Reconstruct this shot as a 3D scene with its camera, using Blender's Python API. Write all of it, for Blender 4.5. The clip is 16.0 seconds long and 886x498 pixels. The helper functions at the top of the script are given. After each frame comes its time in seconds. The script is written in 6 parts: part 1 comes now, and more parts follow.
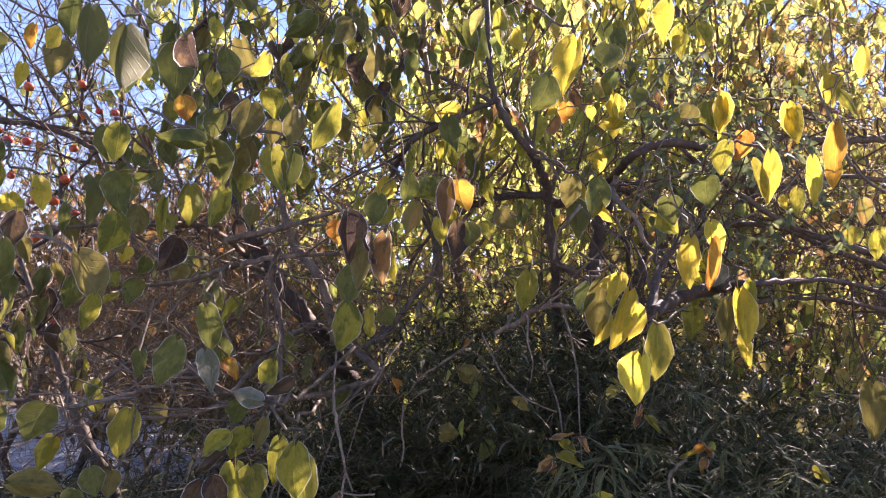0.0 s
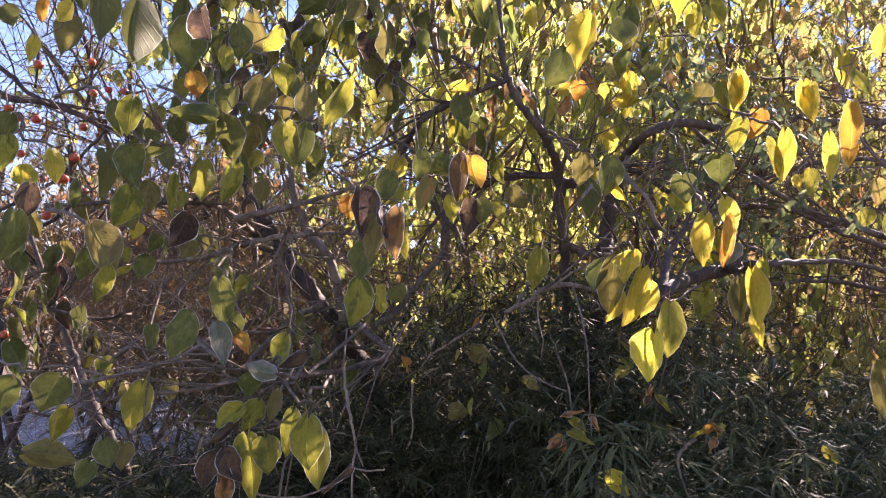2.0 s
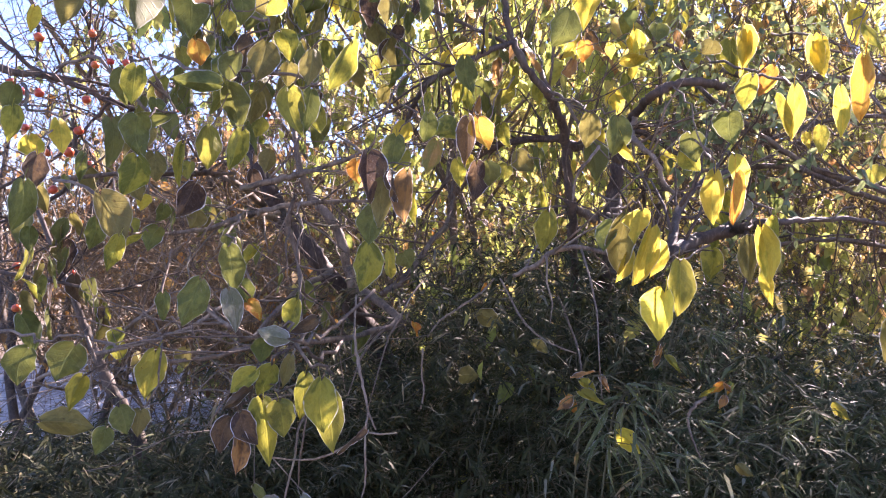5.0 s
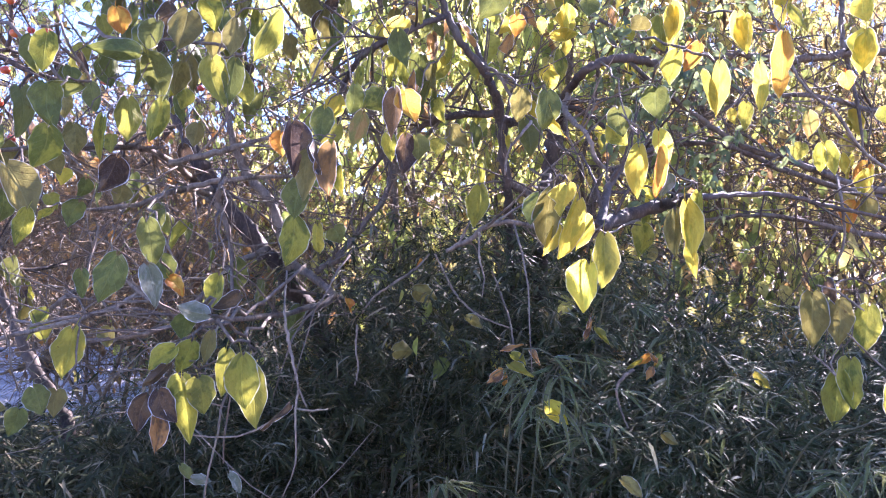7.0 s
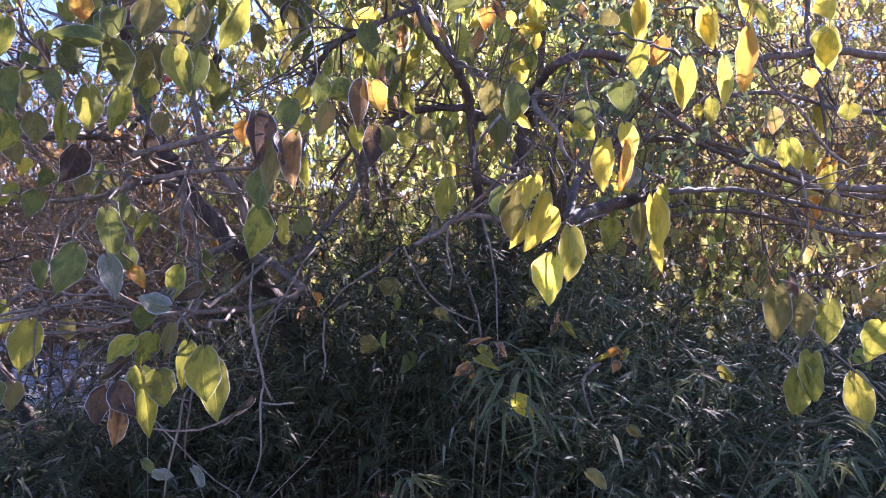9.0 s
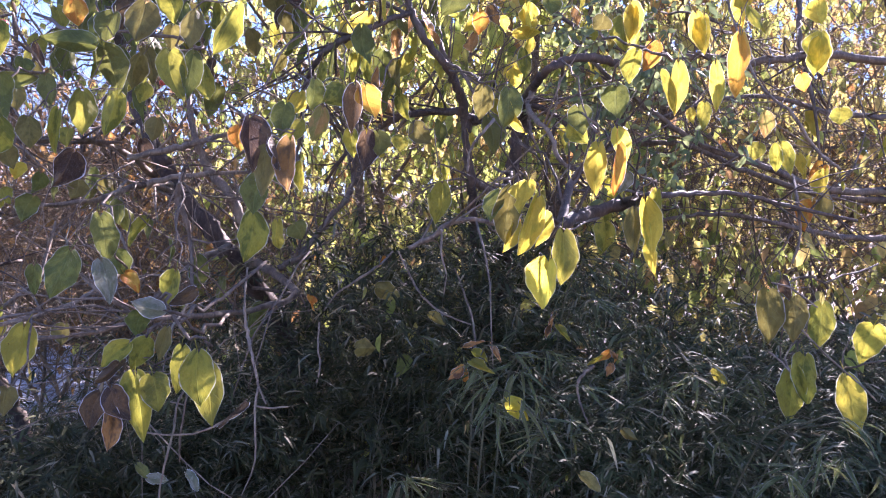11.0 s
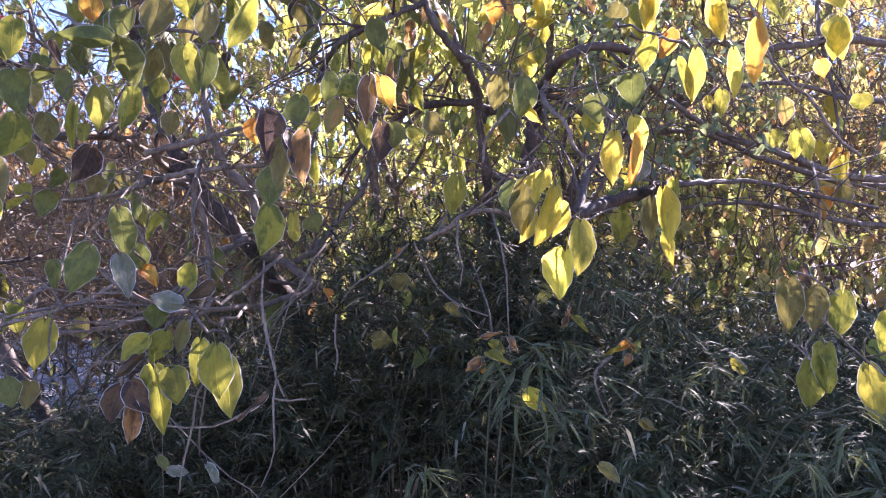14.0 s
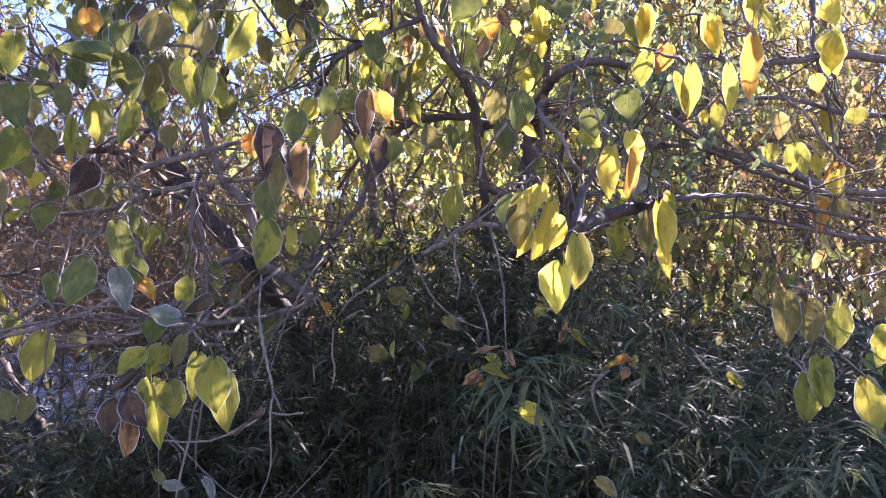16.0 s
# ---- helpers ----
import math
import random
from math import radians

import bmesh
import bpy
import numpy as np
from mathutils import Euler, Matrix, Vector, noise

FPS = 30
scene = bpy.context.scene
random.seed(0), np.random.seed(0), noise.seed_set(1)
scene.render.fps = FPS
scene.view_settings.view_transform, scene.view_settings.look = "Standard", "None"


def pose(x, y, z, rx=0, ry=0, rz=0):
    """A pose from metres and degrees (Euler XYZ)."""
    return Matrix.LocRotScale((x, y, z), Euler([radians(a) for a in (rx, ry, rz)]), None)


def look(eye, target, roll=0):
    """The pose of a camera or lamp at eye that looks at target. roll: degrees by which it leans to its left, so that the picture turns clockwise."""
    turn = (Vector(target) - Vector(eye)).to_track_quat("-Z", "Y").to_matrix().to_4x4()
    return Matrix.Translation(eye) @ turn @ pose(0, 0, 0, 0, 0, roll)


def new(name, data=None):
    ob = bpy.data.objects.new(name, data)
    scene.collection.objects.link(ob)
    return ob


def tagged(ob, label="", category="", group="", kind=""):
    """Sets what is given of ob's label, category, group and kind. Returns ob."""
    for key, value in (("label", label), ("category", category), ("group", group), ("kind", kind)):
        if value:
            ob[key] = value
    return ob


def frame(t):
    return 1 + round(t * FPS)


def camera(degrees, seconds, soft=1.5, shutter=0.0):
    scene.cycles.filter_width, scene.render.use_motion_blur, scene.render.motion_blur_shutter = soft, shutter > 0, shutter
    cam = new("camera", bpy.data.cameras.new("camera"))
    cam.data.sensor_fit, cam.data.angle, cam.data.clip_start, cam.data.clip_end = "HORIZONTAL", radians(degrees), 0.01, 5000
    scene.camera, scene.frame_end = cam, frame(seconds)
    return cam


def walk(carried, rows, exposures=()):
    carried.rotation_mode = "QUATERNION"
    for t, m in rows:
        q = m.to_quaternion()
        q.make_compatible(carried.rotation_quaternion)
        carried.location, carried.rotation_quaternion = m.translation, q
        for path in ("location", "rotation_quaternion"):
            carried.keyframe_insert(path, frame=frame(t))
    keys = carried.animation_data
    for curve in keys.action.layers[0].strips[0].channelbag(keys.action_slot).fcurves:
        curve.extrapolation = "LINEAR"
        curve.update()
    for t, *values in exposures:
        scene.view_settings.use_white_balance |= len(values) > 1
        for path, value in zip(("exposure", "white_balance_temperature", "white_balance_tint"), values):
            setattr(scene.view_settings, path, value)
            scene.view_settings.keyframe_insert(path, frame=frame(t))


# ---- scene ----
cam = camera(60.26, 16.0, soft=1.1)

PATH = [
    (0, pose(-0.0148, -0.0128, 1.5324, 93.025, -0.779, 3.135)),
    (0.5, pose(-0.0203, -0.0114, 1.5269, 92.811, -0.873, 3.313)),
    (1, pose(-0.0213, -0.0121, 1.5271, 92.550, -0.973, 3.452)),
    (1.5, pose(-0.0218, -0.0084, 1.5235, 92.223, -0.972, 3.578)),
    (2, pose(-0.0250, -0.0101, 1.5176, 91.898, -1.183, 3.566)),
    (2.5, pose(-0.0244, -0.0076, 1.5151, 91.315, -1.337, 3.266)),
    (3, pose(-0.0207, -0.0079, 1.5169, 90.728, -1.279, 2.962)),
    (3.5, pose(-0.0233, -0.0094, 1.5080, 90.418, -1.243, 3.062)),
    (5.8, pose(-0.0309, -0.0078, 1.5073, 89.077, 0.440, 4.083)),
    (6, pose(-0.0261, -0.0055, 1.5051, 88.923, 0.340, 3.374)),
    (6.5, pose(-0.0122, -0.0053, 1.5024, 88.458, 0.346, 1.643)),
    (7, pose(0.0000, -0.0000, 1.5000, 88.000, 0.000, 0.000)),
    (7.5, pose(0.0128, 0.0035, 1.4972, 87.908, -0.282, -1.190)),
    (8, pose(0.0160, 0.0014, 1.4986, 88.005, -0.386, -2.336)),
    (8.5, pose(0.0132, 0.0026, 1.4959, 87.818, -0.399, -2.380)),
    (9, pose(0.0107, 0.0045, 1.4950, 87.679, -0.345, -2.009)),
    (11.5, pose(0.0140, -0.0012, 1.4964, 87.937, -0.263, -2.423)),
    (12, pose(0.0163, -0.0023, 1.4962, 87.802, -0.003, -1.928)),
    (12.5, pose(0.0151, -0.0030, 1.4978, 87.336, -0.004, -1.624)),
    (13, pose(0.0137, -0.0021, 1.4968, 87.049, -0.041, -1.536)),
    (13.5, pose(0.0099, 0.0016, 1.4942, 87.114, 0.207, -1.514)),
    (14, pose(0.0114, 0.0031, 1.4957, 87.294, 0.326, -1.244)),
    (14.5, pose(0.0105, 0.0024, 1.4947, 87.373, 0.286, -1.593)),
    (15, pose(0.0112, 0.0027, 1.4962, 87.736, 0.443, -1.373)),
    (15.5, pose(0.0102, 0.0008, 1.4979, 88.067, 0.469, -1.109)),
    (16, pose(0.0122, -0.0000, 1.4975, 88.262, 0.273, -1.411)),
]

EXPOSURES = [
    (0, 3.0, 6650, 37), (3.5, 3.14, 6650, 37), (5.8, 3.86, 5950, 41), (7, 4.0, 5500, 41),
    (8, 3.64, 5400, 42), (9, 3.42, 5550, 42), (12, 3.57, 5700, 42), (16, 3.59, 5700, 42),
]
walk(cam, PATH, EXPOSURES)

# ---- world and sun: clear morning, the sun ahead and to the right ----
SUN_ELEVATION, SUN_TURN = 35.0, 32.0
sky_world = bpy.data.worlds.new("morning_sky")
scene.world = sky_world
sky_world.use_nodes = True
wn = sky_world.node_tree
sky = wn.nodes.new("ShaderNodeTexSky")
sky.sky_type = "NISHITA"
sky.sun_disc = False
sky.sun_elevation, sky.sun_rotation = radians(SUN_ELEVATION), radians(SUN_TURN)
sky.air_density, sky.dust_density, sky.ozone_density = 0.75, 0.0, 3.0
wn.nodes["Background"].inputs["Strength"].default_value = 0.042
wn.links.new(sky.outputs[0], wn.nodes["Background"].inputs["Color"])
sun_data = bpy.data.lights.new("sun", "SUN")
sun_data.energy, sun_data.angle, sun_data.color = 3.5, radians(0.53), (1.0, 0.92, 0.78)
sun = new("sun", sun_data)
el, az = radians(SUN_ELEVATION), radians(SUN_TURN)
sun_way = Vector((math.sin(az) * math.cos(el), math.cos(az) * math.cos(el), math.sin(el)))
sun.matrix_world = look(sun_way * 50, (0, 0, 0))


# ---- materials ----
def nodes_of(name):
    m = bpy.data.materials.new(name)
    m.use_nodes = True
    t = m.node_tree
    t.nodes.clear()
    out = t.nodes.new("ShaderNodeOutputMaterial")
    return m, t, out


def add(t, kind, **values):
    n = t.nodes.new("ShaderNode" + kind)
    for key, value in values.items():
        if key == "operation":
            n.operation = value
        elif key == "data_type":
            n.data_type = value
        else:
            n.inputs[int(key[1:]) if key[0] == "i" and key[1:].isdigit() else key].default_value = value
    return n


def maths(t, op, a, b=None):
    n = t.nodes.new("ShaderNodeMath")
    n.operation = op
    for i, v in enumerate((a, b)):
        if v is None:
            continue
        if isinstance(v, (int, float)):
            n.inputs[i].default_value = v
        else:
            t.links.new(v, n.inputs[i])
    return n.outputs[0]


def step(t, value, low, high):
    n = t.nodes.new("ShaderNodeMapRange")
    n.interpolation_type = "SMOOTHSTEP"
    n.inputs[1].default_value, n.inputs[2].default_value = low, high
    t.links.new(value, n.inputs[0])
    return n.outputs[0]


def mix(t, fac, a, b):
    n = t.nodes.new("ShaderNodeMix")
    n.data_type = "RGBA"
    if isinstance(fac, (int, float)):
        n.inputs[0].default_value = fac
    else:
        t.links.new(fac, n.inputs[0])
    for i, v in ((6, a), (7, b)):
        if isinstance(v, tuple):
            n.inputs[i].default_value = (*v, 1)
        else:
            t.links.new(v, n.inputs[i])
    return n.outputs[2]


def noise_of(t, scale, detail=4.0, rough=0.55, vector=None, w=None):
    n = t.nodes.new("ShaderNodeTexNoise")
    n.inputs["Scale"].default_value = scale
    n.inputs["Detail"].default_value = detail
    n.inputs["Roughness"].default_value = rough
    if w is not None:
        n.noise_dimensions = "4D"
        t.links.new(w, n.inputs["W"])
    if vector is not None:
        t.links.new(vector, n.inputs["Vector"])
    return n.outputs[0]


def leaf_shader(t, out, colour, rough, through_light, gain, bump=None, gloss=0.35):
    """A thin leaf: a surface with some gloss, and light that comes through from behind."""
    p = t.nodes.new("ShaderNodeBsdfPrincipled")
    t.links.new(colour, p.inputs["Base Color"])
    p.inputs["Roughness"].default_value = rough
    p.inputs["Specular IOR Level"].default_value = gloss
    tr = t.nodes.new("ShaderNodeBsdfTranslucent")
    t.links.new(mix(t, gain, colour, (0.9, 0.78, 0.08)), tr.inputs["Color"])
    m = t.nodes.new("ShaderNodeMixShader")
    m.inputs[0].default_value = through_light
    t.links.new(p.outputs[0], m.inputs[1])
    t.links.new(tr.outputs[0], m.inputs[2])
    if bump is not None:
        b = t.nodes.new("ShaderNodeBump")
        b.inputs["Strength"].default_value = 0.5
        b.inputs["Distance"].default_value = 0.004
        t.links.new(bump, b.inputs["Height"])
        t.links.new(b.outputs[0], p.inputs["Normal"])
        t.links.new(b.outputs[0], tr.inputs["Normal"])
    t.links.new(m.outputs[0], out.inputs[0])


def leaf_material(name, base, patch, patch_amount, frost=0.5, spots=0.3, through_light=0.55, gain=0.1):
    """A large autumn leaf: two colours in patches, mottling for dappled shade, veins, spots, frost along its rim."""
    m, t, out = nodes_of(name)
    uv = t.nodes.new("ShaderNodeUVMap")
    s = t.nodes.new("ShaderNodeSeparateXYZ")
    t.links.new(uv.outputs[0], s.inputs[0])
    info = t.nodes.new("ShaderNodeObjectInfo")
    w = maths(t, "MULTIPLY", info.outputs["Random"], 40.0)
    across = maths(t, "MULTIPLY", maths(t, "ABSOLUTE", maths(t, "SUBTRACT", s.outputs[1], 0.5)), 2.0)
    big = noise_of(t, 1.8, 3.0, 0.6, uv.outputs[0], w)
    fine = noise_of(t, 6.0, 5.0, 0.68, uv.outputs[0], w)
    c = mix(t, step(t, big, 0.62 - patch_amount * 0.3, 0.72 - patch_amount * 0.3), base, patch)
    # Half-dark blotches: natural mottling together with dappled shade painted on the blade.
    c = mix(t, maths(t, "MULTIPLY", step(t, fine, 0.35, 0.7), 0.5), c, tuple(v * 0.5 for v in base))
    midrib = step(t, across, 0.07, 0.02)
    side = maths(t, "FRACT", maths(t, "MULTIPLY", maths(t, "SUBTRACT", s.outputs[0], maths(t, "MULTIPLY", across, 0.28)), 6.5))
    side = maths(t, "ABSOLUTE", maths(t, "SUBTRACT", side, 0.5))
    c = mix(t, maths(t, "MULTIPLY", step(t, maths(t, "FRACT", w), 0.35, 1.0), 0.4), c, tuple(0.5 * u + 0.5 * v for u, v in zip(base, (0.2, 0.15, 0.05))))
    veins = maths(t, "MAXIMUM", midrib, maths(t, "MULTIPLY", step(t, side, 0.07, 0.02), 0.5))
    c = mix(t, maths(t, "MULTIPLY", veins, 0.16), c, tuple(min(1, v * 1.5 + 0.06) for v in patch))
    spot = noise_of(t, 7.0, 2.0, 0.5, uv.outputs[0], w)
    c = mix(t, maths(t, "MULTIPLY", step(t, spot, 0.68, 0.74), spots), c, (0.06, 0.03, 0.012))
    rim = step(t, maths(t, "ADD", across, maths(t, "MULTIPLY", fine, 0.26)), 1.05, 1.13)
    rim = maths(t, "MULTIPLY", rim, step(t, noise_of(t, 3.5, 2.0, 0.6, uv.outputs[0], w), 0.36, 0.52) if frost < 0.9 else 1.0)
    dust = maths(t, "MULTIPLY", step(t, noise_of(t, 60.0, 2.0, 0.6, uv.outputs[0], w), 0.55, 0.75), 0.18)
    c = mix(t, maths(t, "MULTIPLY", maths(t, "MAXIMUM", rim, dust), frost), c, (0.72, 0.74, 0.78))
    height = maths(t, "SUBTRACT", fine, maths(t, "MULTIPLY", veins, 0.8))
    leaf_shader(t, out, c, 0.6, through_light, gain, height, 0.25)
    return m


def mass_leaf_material(name, colours, through_light=0.55, gain=0.1, rough=0.5, gloss=0.35):
    """Small far leaves, each its own shade."""
    m, t, out = nodes_of(name)
    geo = t.nodes.new("ShaderNodeNewGeometry")
    ramp = t.nodes.new("ShaderNodeValToRGB")
    ramp.color_ramp.elements.remove(ramp.color_ramp.elements[1])
    for i, (at, c) in enumerate(colours):
        e = ramp.color_ramp.elements[0] if i == 0 else ramp.color_ramp.elements.new(at)
        e.position, e.color = at, (*c, 1)
    t.links.new(geo.outputs["Random Per Island"], ramp.inputs[0])
    co = t.nodes.new("ShaderNodeTexCoord")
    n = noise_of(t, 60.0, 3.0, 0.6, co.outputs["Object"])
    c = mix(t, maths(t, "MULTIPLY", step(t, n, 0.35, 0.75), 0.4), ramp.outputs[0], (0.05, 0.045, 0.012))
    leaf_shader(t, out, c, rough, through_light, gain, gloss=gloss)
    return m


def bark_material(name, dark, light, scale=1.0):
    m, t, out = nodes_of(name)
    co = t.nodes.new("ShaderNodeTexCoord")
    mp = t.nodes.new("ShaderNodeMapping")
    mp.inputs["Scale"].default_value = (1, 1, 0.45)
    t.links.new(co.outputs["Object"], mp.inputs[0])
    a = noise_of(t, 22 * scale, 5, 0.65, mp.outputs[0])
    b = noise_of(t, 140 * scale, 4, 0.6, mp.outputs[0])
    c = mix(t, step(t, a, 0.3, 0.7), dark, light)
    c = mix(t, maths(t, "MULTIPLY", step(t, b, 0.5, 0.7), 0.4), c, tuple(min(1, v * 1.8 + 0.03) for v in light))
    c = mix(t, maths(t, "MULTIPLY", step(t, noise_of(t, 9, 3, 0.5, co.outputs["Object"]), 0.6, 0.75), 0.35), c, (0.16, 0.19, 0.12))
    p = t.nodes.new("ShaderNodeBsdfPrincipled")
    p.inputs["Roughness"].default_value = 0.78
    t.links.new(c, p.inputs["Base Color"])
    bm_node = t.nodes.new("ShaderNodeBump")
    bm_node.inputs["Strength"].default_value = 0.7
    bm_node.inputs["Distance"].default_value = 0.004
    t.links.new(maths(t, "ADD", a, maths(t, "MULTIPLY", b, 0.5)), bm_node.inputs["Height"])
    t.links.new(bm_node.outputs[0], p.inputs["Normal"])
    t.links.new(p.outputs[0], out.inputs[0])
    return m


def ground_material(name, a_colour, b_colour, c_colour, scale, rough=0.9, relief=0.02):
    m, t, out = nodes_of(name)
    co = t.nodes.new("ShaderNodeTexCoord")
    a = noise_of(t, 0.7 * scale, 5, 0.6, co.outputs["Object"])
    b = noise_of(t, 14 * scale, 6, 0.7, co.outputs["Object"])
    d = noise_of(t, 90 * scale, 3, 0.6, co.outputs["Object"])
    c = mix(t, step(t, a, 0.35, 0.65), a_colour, b_colour)
    c = mix(t, step(t, b, 0.45, 0.65), c, c_colour)
    c = mix(t, maths(t, "MULTIPLY", d, 0.3), c, tuple(v * 0.4 for v in a_colour))
    p = t.nodes.new("ShaderNodeBsdfPrincipled")
    p.inputs["Roughness"].default_value = rough
    t.links.new(c, p.inputs["Base Color"])
    bump = t.nodes.new("ShaderNodeBump")
    bump.inputs["Strength"].default_value = 0.8
    bump.inputs["Distance"].default_value = relief
    t.links.new(maths(t, "ADD", b, maths(t, "MULTIPLY", d, 0.4)), bump.inputs["Height"])
    t.links.new(bump.outputs[0], p.inputs["Normal"])
    t.links.new(p.outputs[0], out.inputs[0])
    return m


def fruit_material():
    m, t, out = nodes_of("fruit_skin")
    info = t.nodes.new("ShaderNodeObjectInfo")
    co = t.nodes.new("ShaderNodeTexCoord")
    n = noise_of(t, 45, 3, 0.6, co.outputs["Object"])
    c = mix(t, info.outputs["Random"], (0.55, 0.12, 0.02), (0.42, 0.045, 0.03))
    c = mix(t, maths(t, "MULTIPLY", step(t, n, 0.5, 0.7), 0.4), c, (0.6, 0.3, 0.08))
    p = t.nodes.new("ShaderNodeBsdfPrincipled")
    p.inputs["Roughness"].default_value = 0.35
    p.inputs["Subsurface Weight"].default_value = 0.15
    p.inputs["Subsurface Radius"].default_value = (0.01, 0.004, 0.002)
    t.links.new(c, p.inputs["Base Color"])
    t.links.new(p.outputs[0], out.inputs[0])
    return m


LEAF = {
    # Greens, olive and yellow-green darkened beyond leaf colour, for shade on the left.
    "green": leaf_material("leaf_green", (0.105, 0.125, 0.028), (0.155, 0.175, 0.038), 0.5, 0.45, 0.35, 0.32, 0.02),
    "greentip": leaf_material("leaf_green_turning", (0.135, 0.155, 0.024), (0.33, 0.315, 0.04), 0.7, 0.55, 0.4, 0.48, 0.04),
    "olive": leaf_material("leaf_olive", (0.15, 0.13, 0.034), (0.22, 0.19, 0.05), 0.6, 0.45, 0.6, 0.35, 0.02),
    "yellowgreen": leaf_material("leaf_yellow_green", (0.2, 0.21, 0.03), (0.42, 0.375, 0.046), 0.7, 0.5, 0.45, 0.5, 0.05),
    "yellow": leaf_material("leaf_yellow", (0.62, 0.48, 0.055), (0.36, 0.34, 0.041), 0.4, 0.45, 0.35, 0.6, 0.1),
    "brightyellow": leaf_material("leaf_bright_yellow", (0.76, 0.63, 0.07), (0.6, 0.55, 0.06), 0.5, 0.4, 0.15, 0.62, 0.15),
    "yellowpatch": leaf_material("leaf_yellow_patched", (0.5, 0.42, 0.05), (0.2, 0.2, 0.029), 0.7, 0.55, 0.9, 0.55, 0.08),
    "orange": leaf_material("leaf_orange", (0.56, 0.2, 0.028), (0.6, 0.36, 0.05), 0.5, 0.5, 0.5, 0.58, 0.05),
    "gold": leaf_material("leaf_gold", (0.62, 0.32, 0.042), (0.62, 0.414, 0.058), 0.5, 0.5, 0.4, 0.6, 0.05),
    "orangegreen": leaf_material("leaf_orange_green", (0.27, 0.25, 0.06), (0.5, 0.27, 0.09), 0.6, 0.6, 0.5, 0.5, 0.04),
    "orangebrown": leaf_material("leaf_orange_brown", (0.45, 0.24, 0.08), (0.11, 0.075, 0.055), 0.45, 0.9, 0.5, 0.5, 0.02),
    "brown": leaf_material("leaf_brown_purple", (0.07, 0.047, 0.034), (0.17, 0.105, 0.05), 0.5, 0.9, 0.3, 0.42, 0.0),
    "frost": leaf_material("leaf_frosted", (0.17, 0.19, 0.115), (0.26, 0.27, 0.2), 0.6, 0.9, 0.2, 0.45, 0.0),
}
bark_dark = bark_material("bark_dark", (0.03, 0.022, 0.016), (0.1, 0.07, 0.048))
bark_trunk = bark_material("bark_trunk", (0.022, 0.015, 0.011), (0.08, 0.053, 0.037))
bark_grey = bark_material("bark_grey", (0.055, 0.04, 0.027), (0.16, 0.118, 0.08), 1.3)
bark_pale = bark_material("bark_pale", (0.08, 0.061, 0.043), (0.24, 0.185, 0.132), 1.5)
bark_brush = bark_material("bark_brush", (0.07, 0.046, 0.022), (0.23, 0.155, 0.078), 1.5)
yellow_mass = mass_leaf_material("leaves_yellow_mass", [
    (0.0, (0.209, 0.228, 0.066)), (0.25, (0.38, 0.361, 0.109)), (0.5, (0.589, 0.513, 0.151)), (0.82, (0.589, 0.437, 0.151)), (0.96, (0.399, 0.209, 0.072))], 0.66, 0.0)
yellowgreen_mass = mass_leaf_material("leaves_yellow_green_mass", [
    (0.0, (0.171, 0.2185, 0.06)), (0.3, (0.342, 0.399, 0.091)), (0.65, (0.513, 0.532, 0.121)), (0.9, (0.551, 0.475, 0.141)), (0.98, (0.342, 0.209, 0.098))], 0.68, 0.0)
rust_mass = mass_leaf_material("leaves_rust_mass", [
    (0.0, (0.17, 0.095, 0.045)), (0.4, (0.3, 0.17, 0.07)), (0.8, (0.45, 0.29, 0.09)), (0.95, (0.48, 0.21, 0.05))], 0.58, 0.0)
# Green kept very dark: part of the thicket's shade is in this colour.
bamboo_shaded = mass_leaf_material("bamboo_leaves_shaded", [
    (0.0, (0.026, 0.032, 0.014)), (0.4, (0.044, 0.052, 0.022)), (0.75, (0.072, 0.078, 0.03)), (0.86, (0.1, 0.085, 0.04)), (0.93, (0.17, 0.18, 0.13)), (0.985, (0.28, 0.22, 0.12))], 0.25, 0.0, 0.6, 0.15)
# Frost, plus extra paleness for the stronger light and glare at right.
bamboo_frosted_lit = mass_leaf_material("bamboo_leaves_frosted_lit", [
    (0.0, (0.035, 0.05, 0.02)), (0.35, (0.06, 0.08, 0.032)), (0.65, (0.1, 0.12, 0.055)), (0.84, (0.16, 0.15, 0.08)), (0.93, (0.24, 0.26, 0.19)), (0.98, (0.36, 0.32, 0.2))], 0.32, 0.0, 0.6, 0.22)
vine_mass = mass_leaf_material("vine_leaves", [
    (0.0, (0.1, 0.15, 0.08)), (0.5, (0.18, 0.24, 0.11)), (0.9, (0.28, 0.34, 0.16))], 0.45, 0.05, 0.4)
bamboo_blade = leaf_material("bamboo_blade", (0.095, 0.125, 0.042), (0.17, 0.195, 0.09), 0.5, 0.65, 0.1, 0.4, 0.02)
bamboo_stem = bark_material("bamboo_stem", (0.05, 0.055, 0.03), (0.11, 0.11, 0.06), 1.0)
# Soil tones lightened so the unseen ground reflects warm light into the shade.
soil = ground_material("soil_litter", (0.08, 0.06, 0.038), (0.14, 0.105, 0.065), (0.2, 0.15, 0.09), 1.0)
frost_ground = ground_material("frosted_gravel", (0.36, 0.36, 0.365), (0.5, 0.5, 0.5), (0.19, 0.185, 0.18), 1.0, 0.85, 0.03)
hill_cover = ground_material("hill_cover", (0.16, 0.12, 0.09), (0.22, 0.17, 0.12), (0.12, 0.11, 0.07), 0.08, 0.95, 0.3)
fruit_skin = fruit_material()


# ---- mesh tools ----
def empty(name, place=(0, 0, 0)):
    ob = new(name)
    ob.location = place
    ob.empty_display_size = 0.1
    return ob


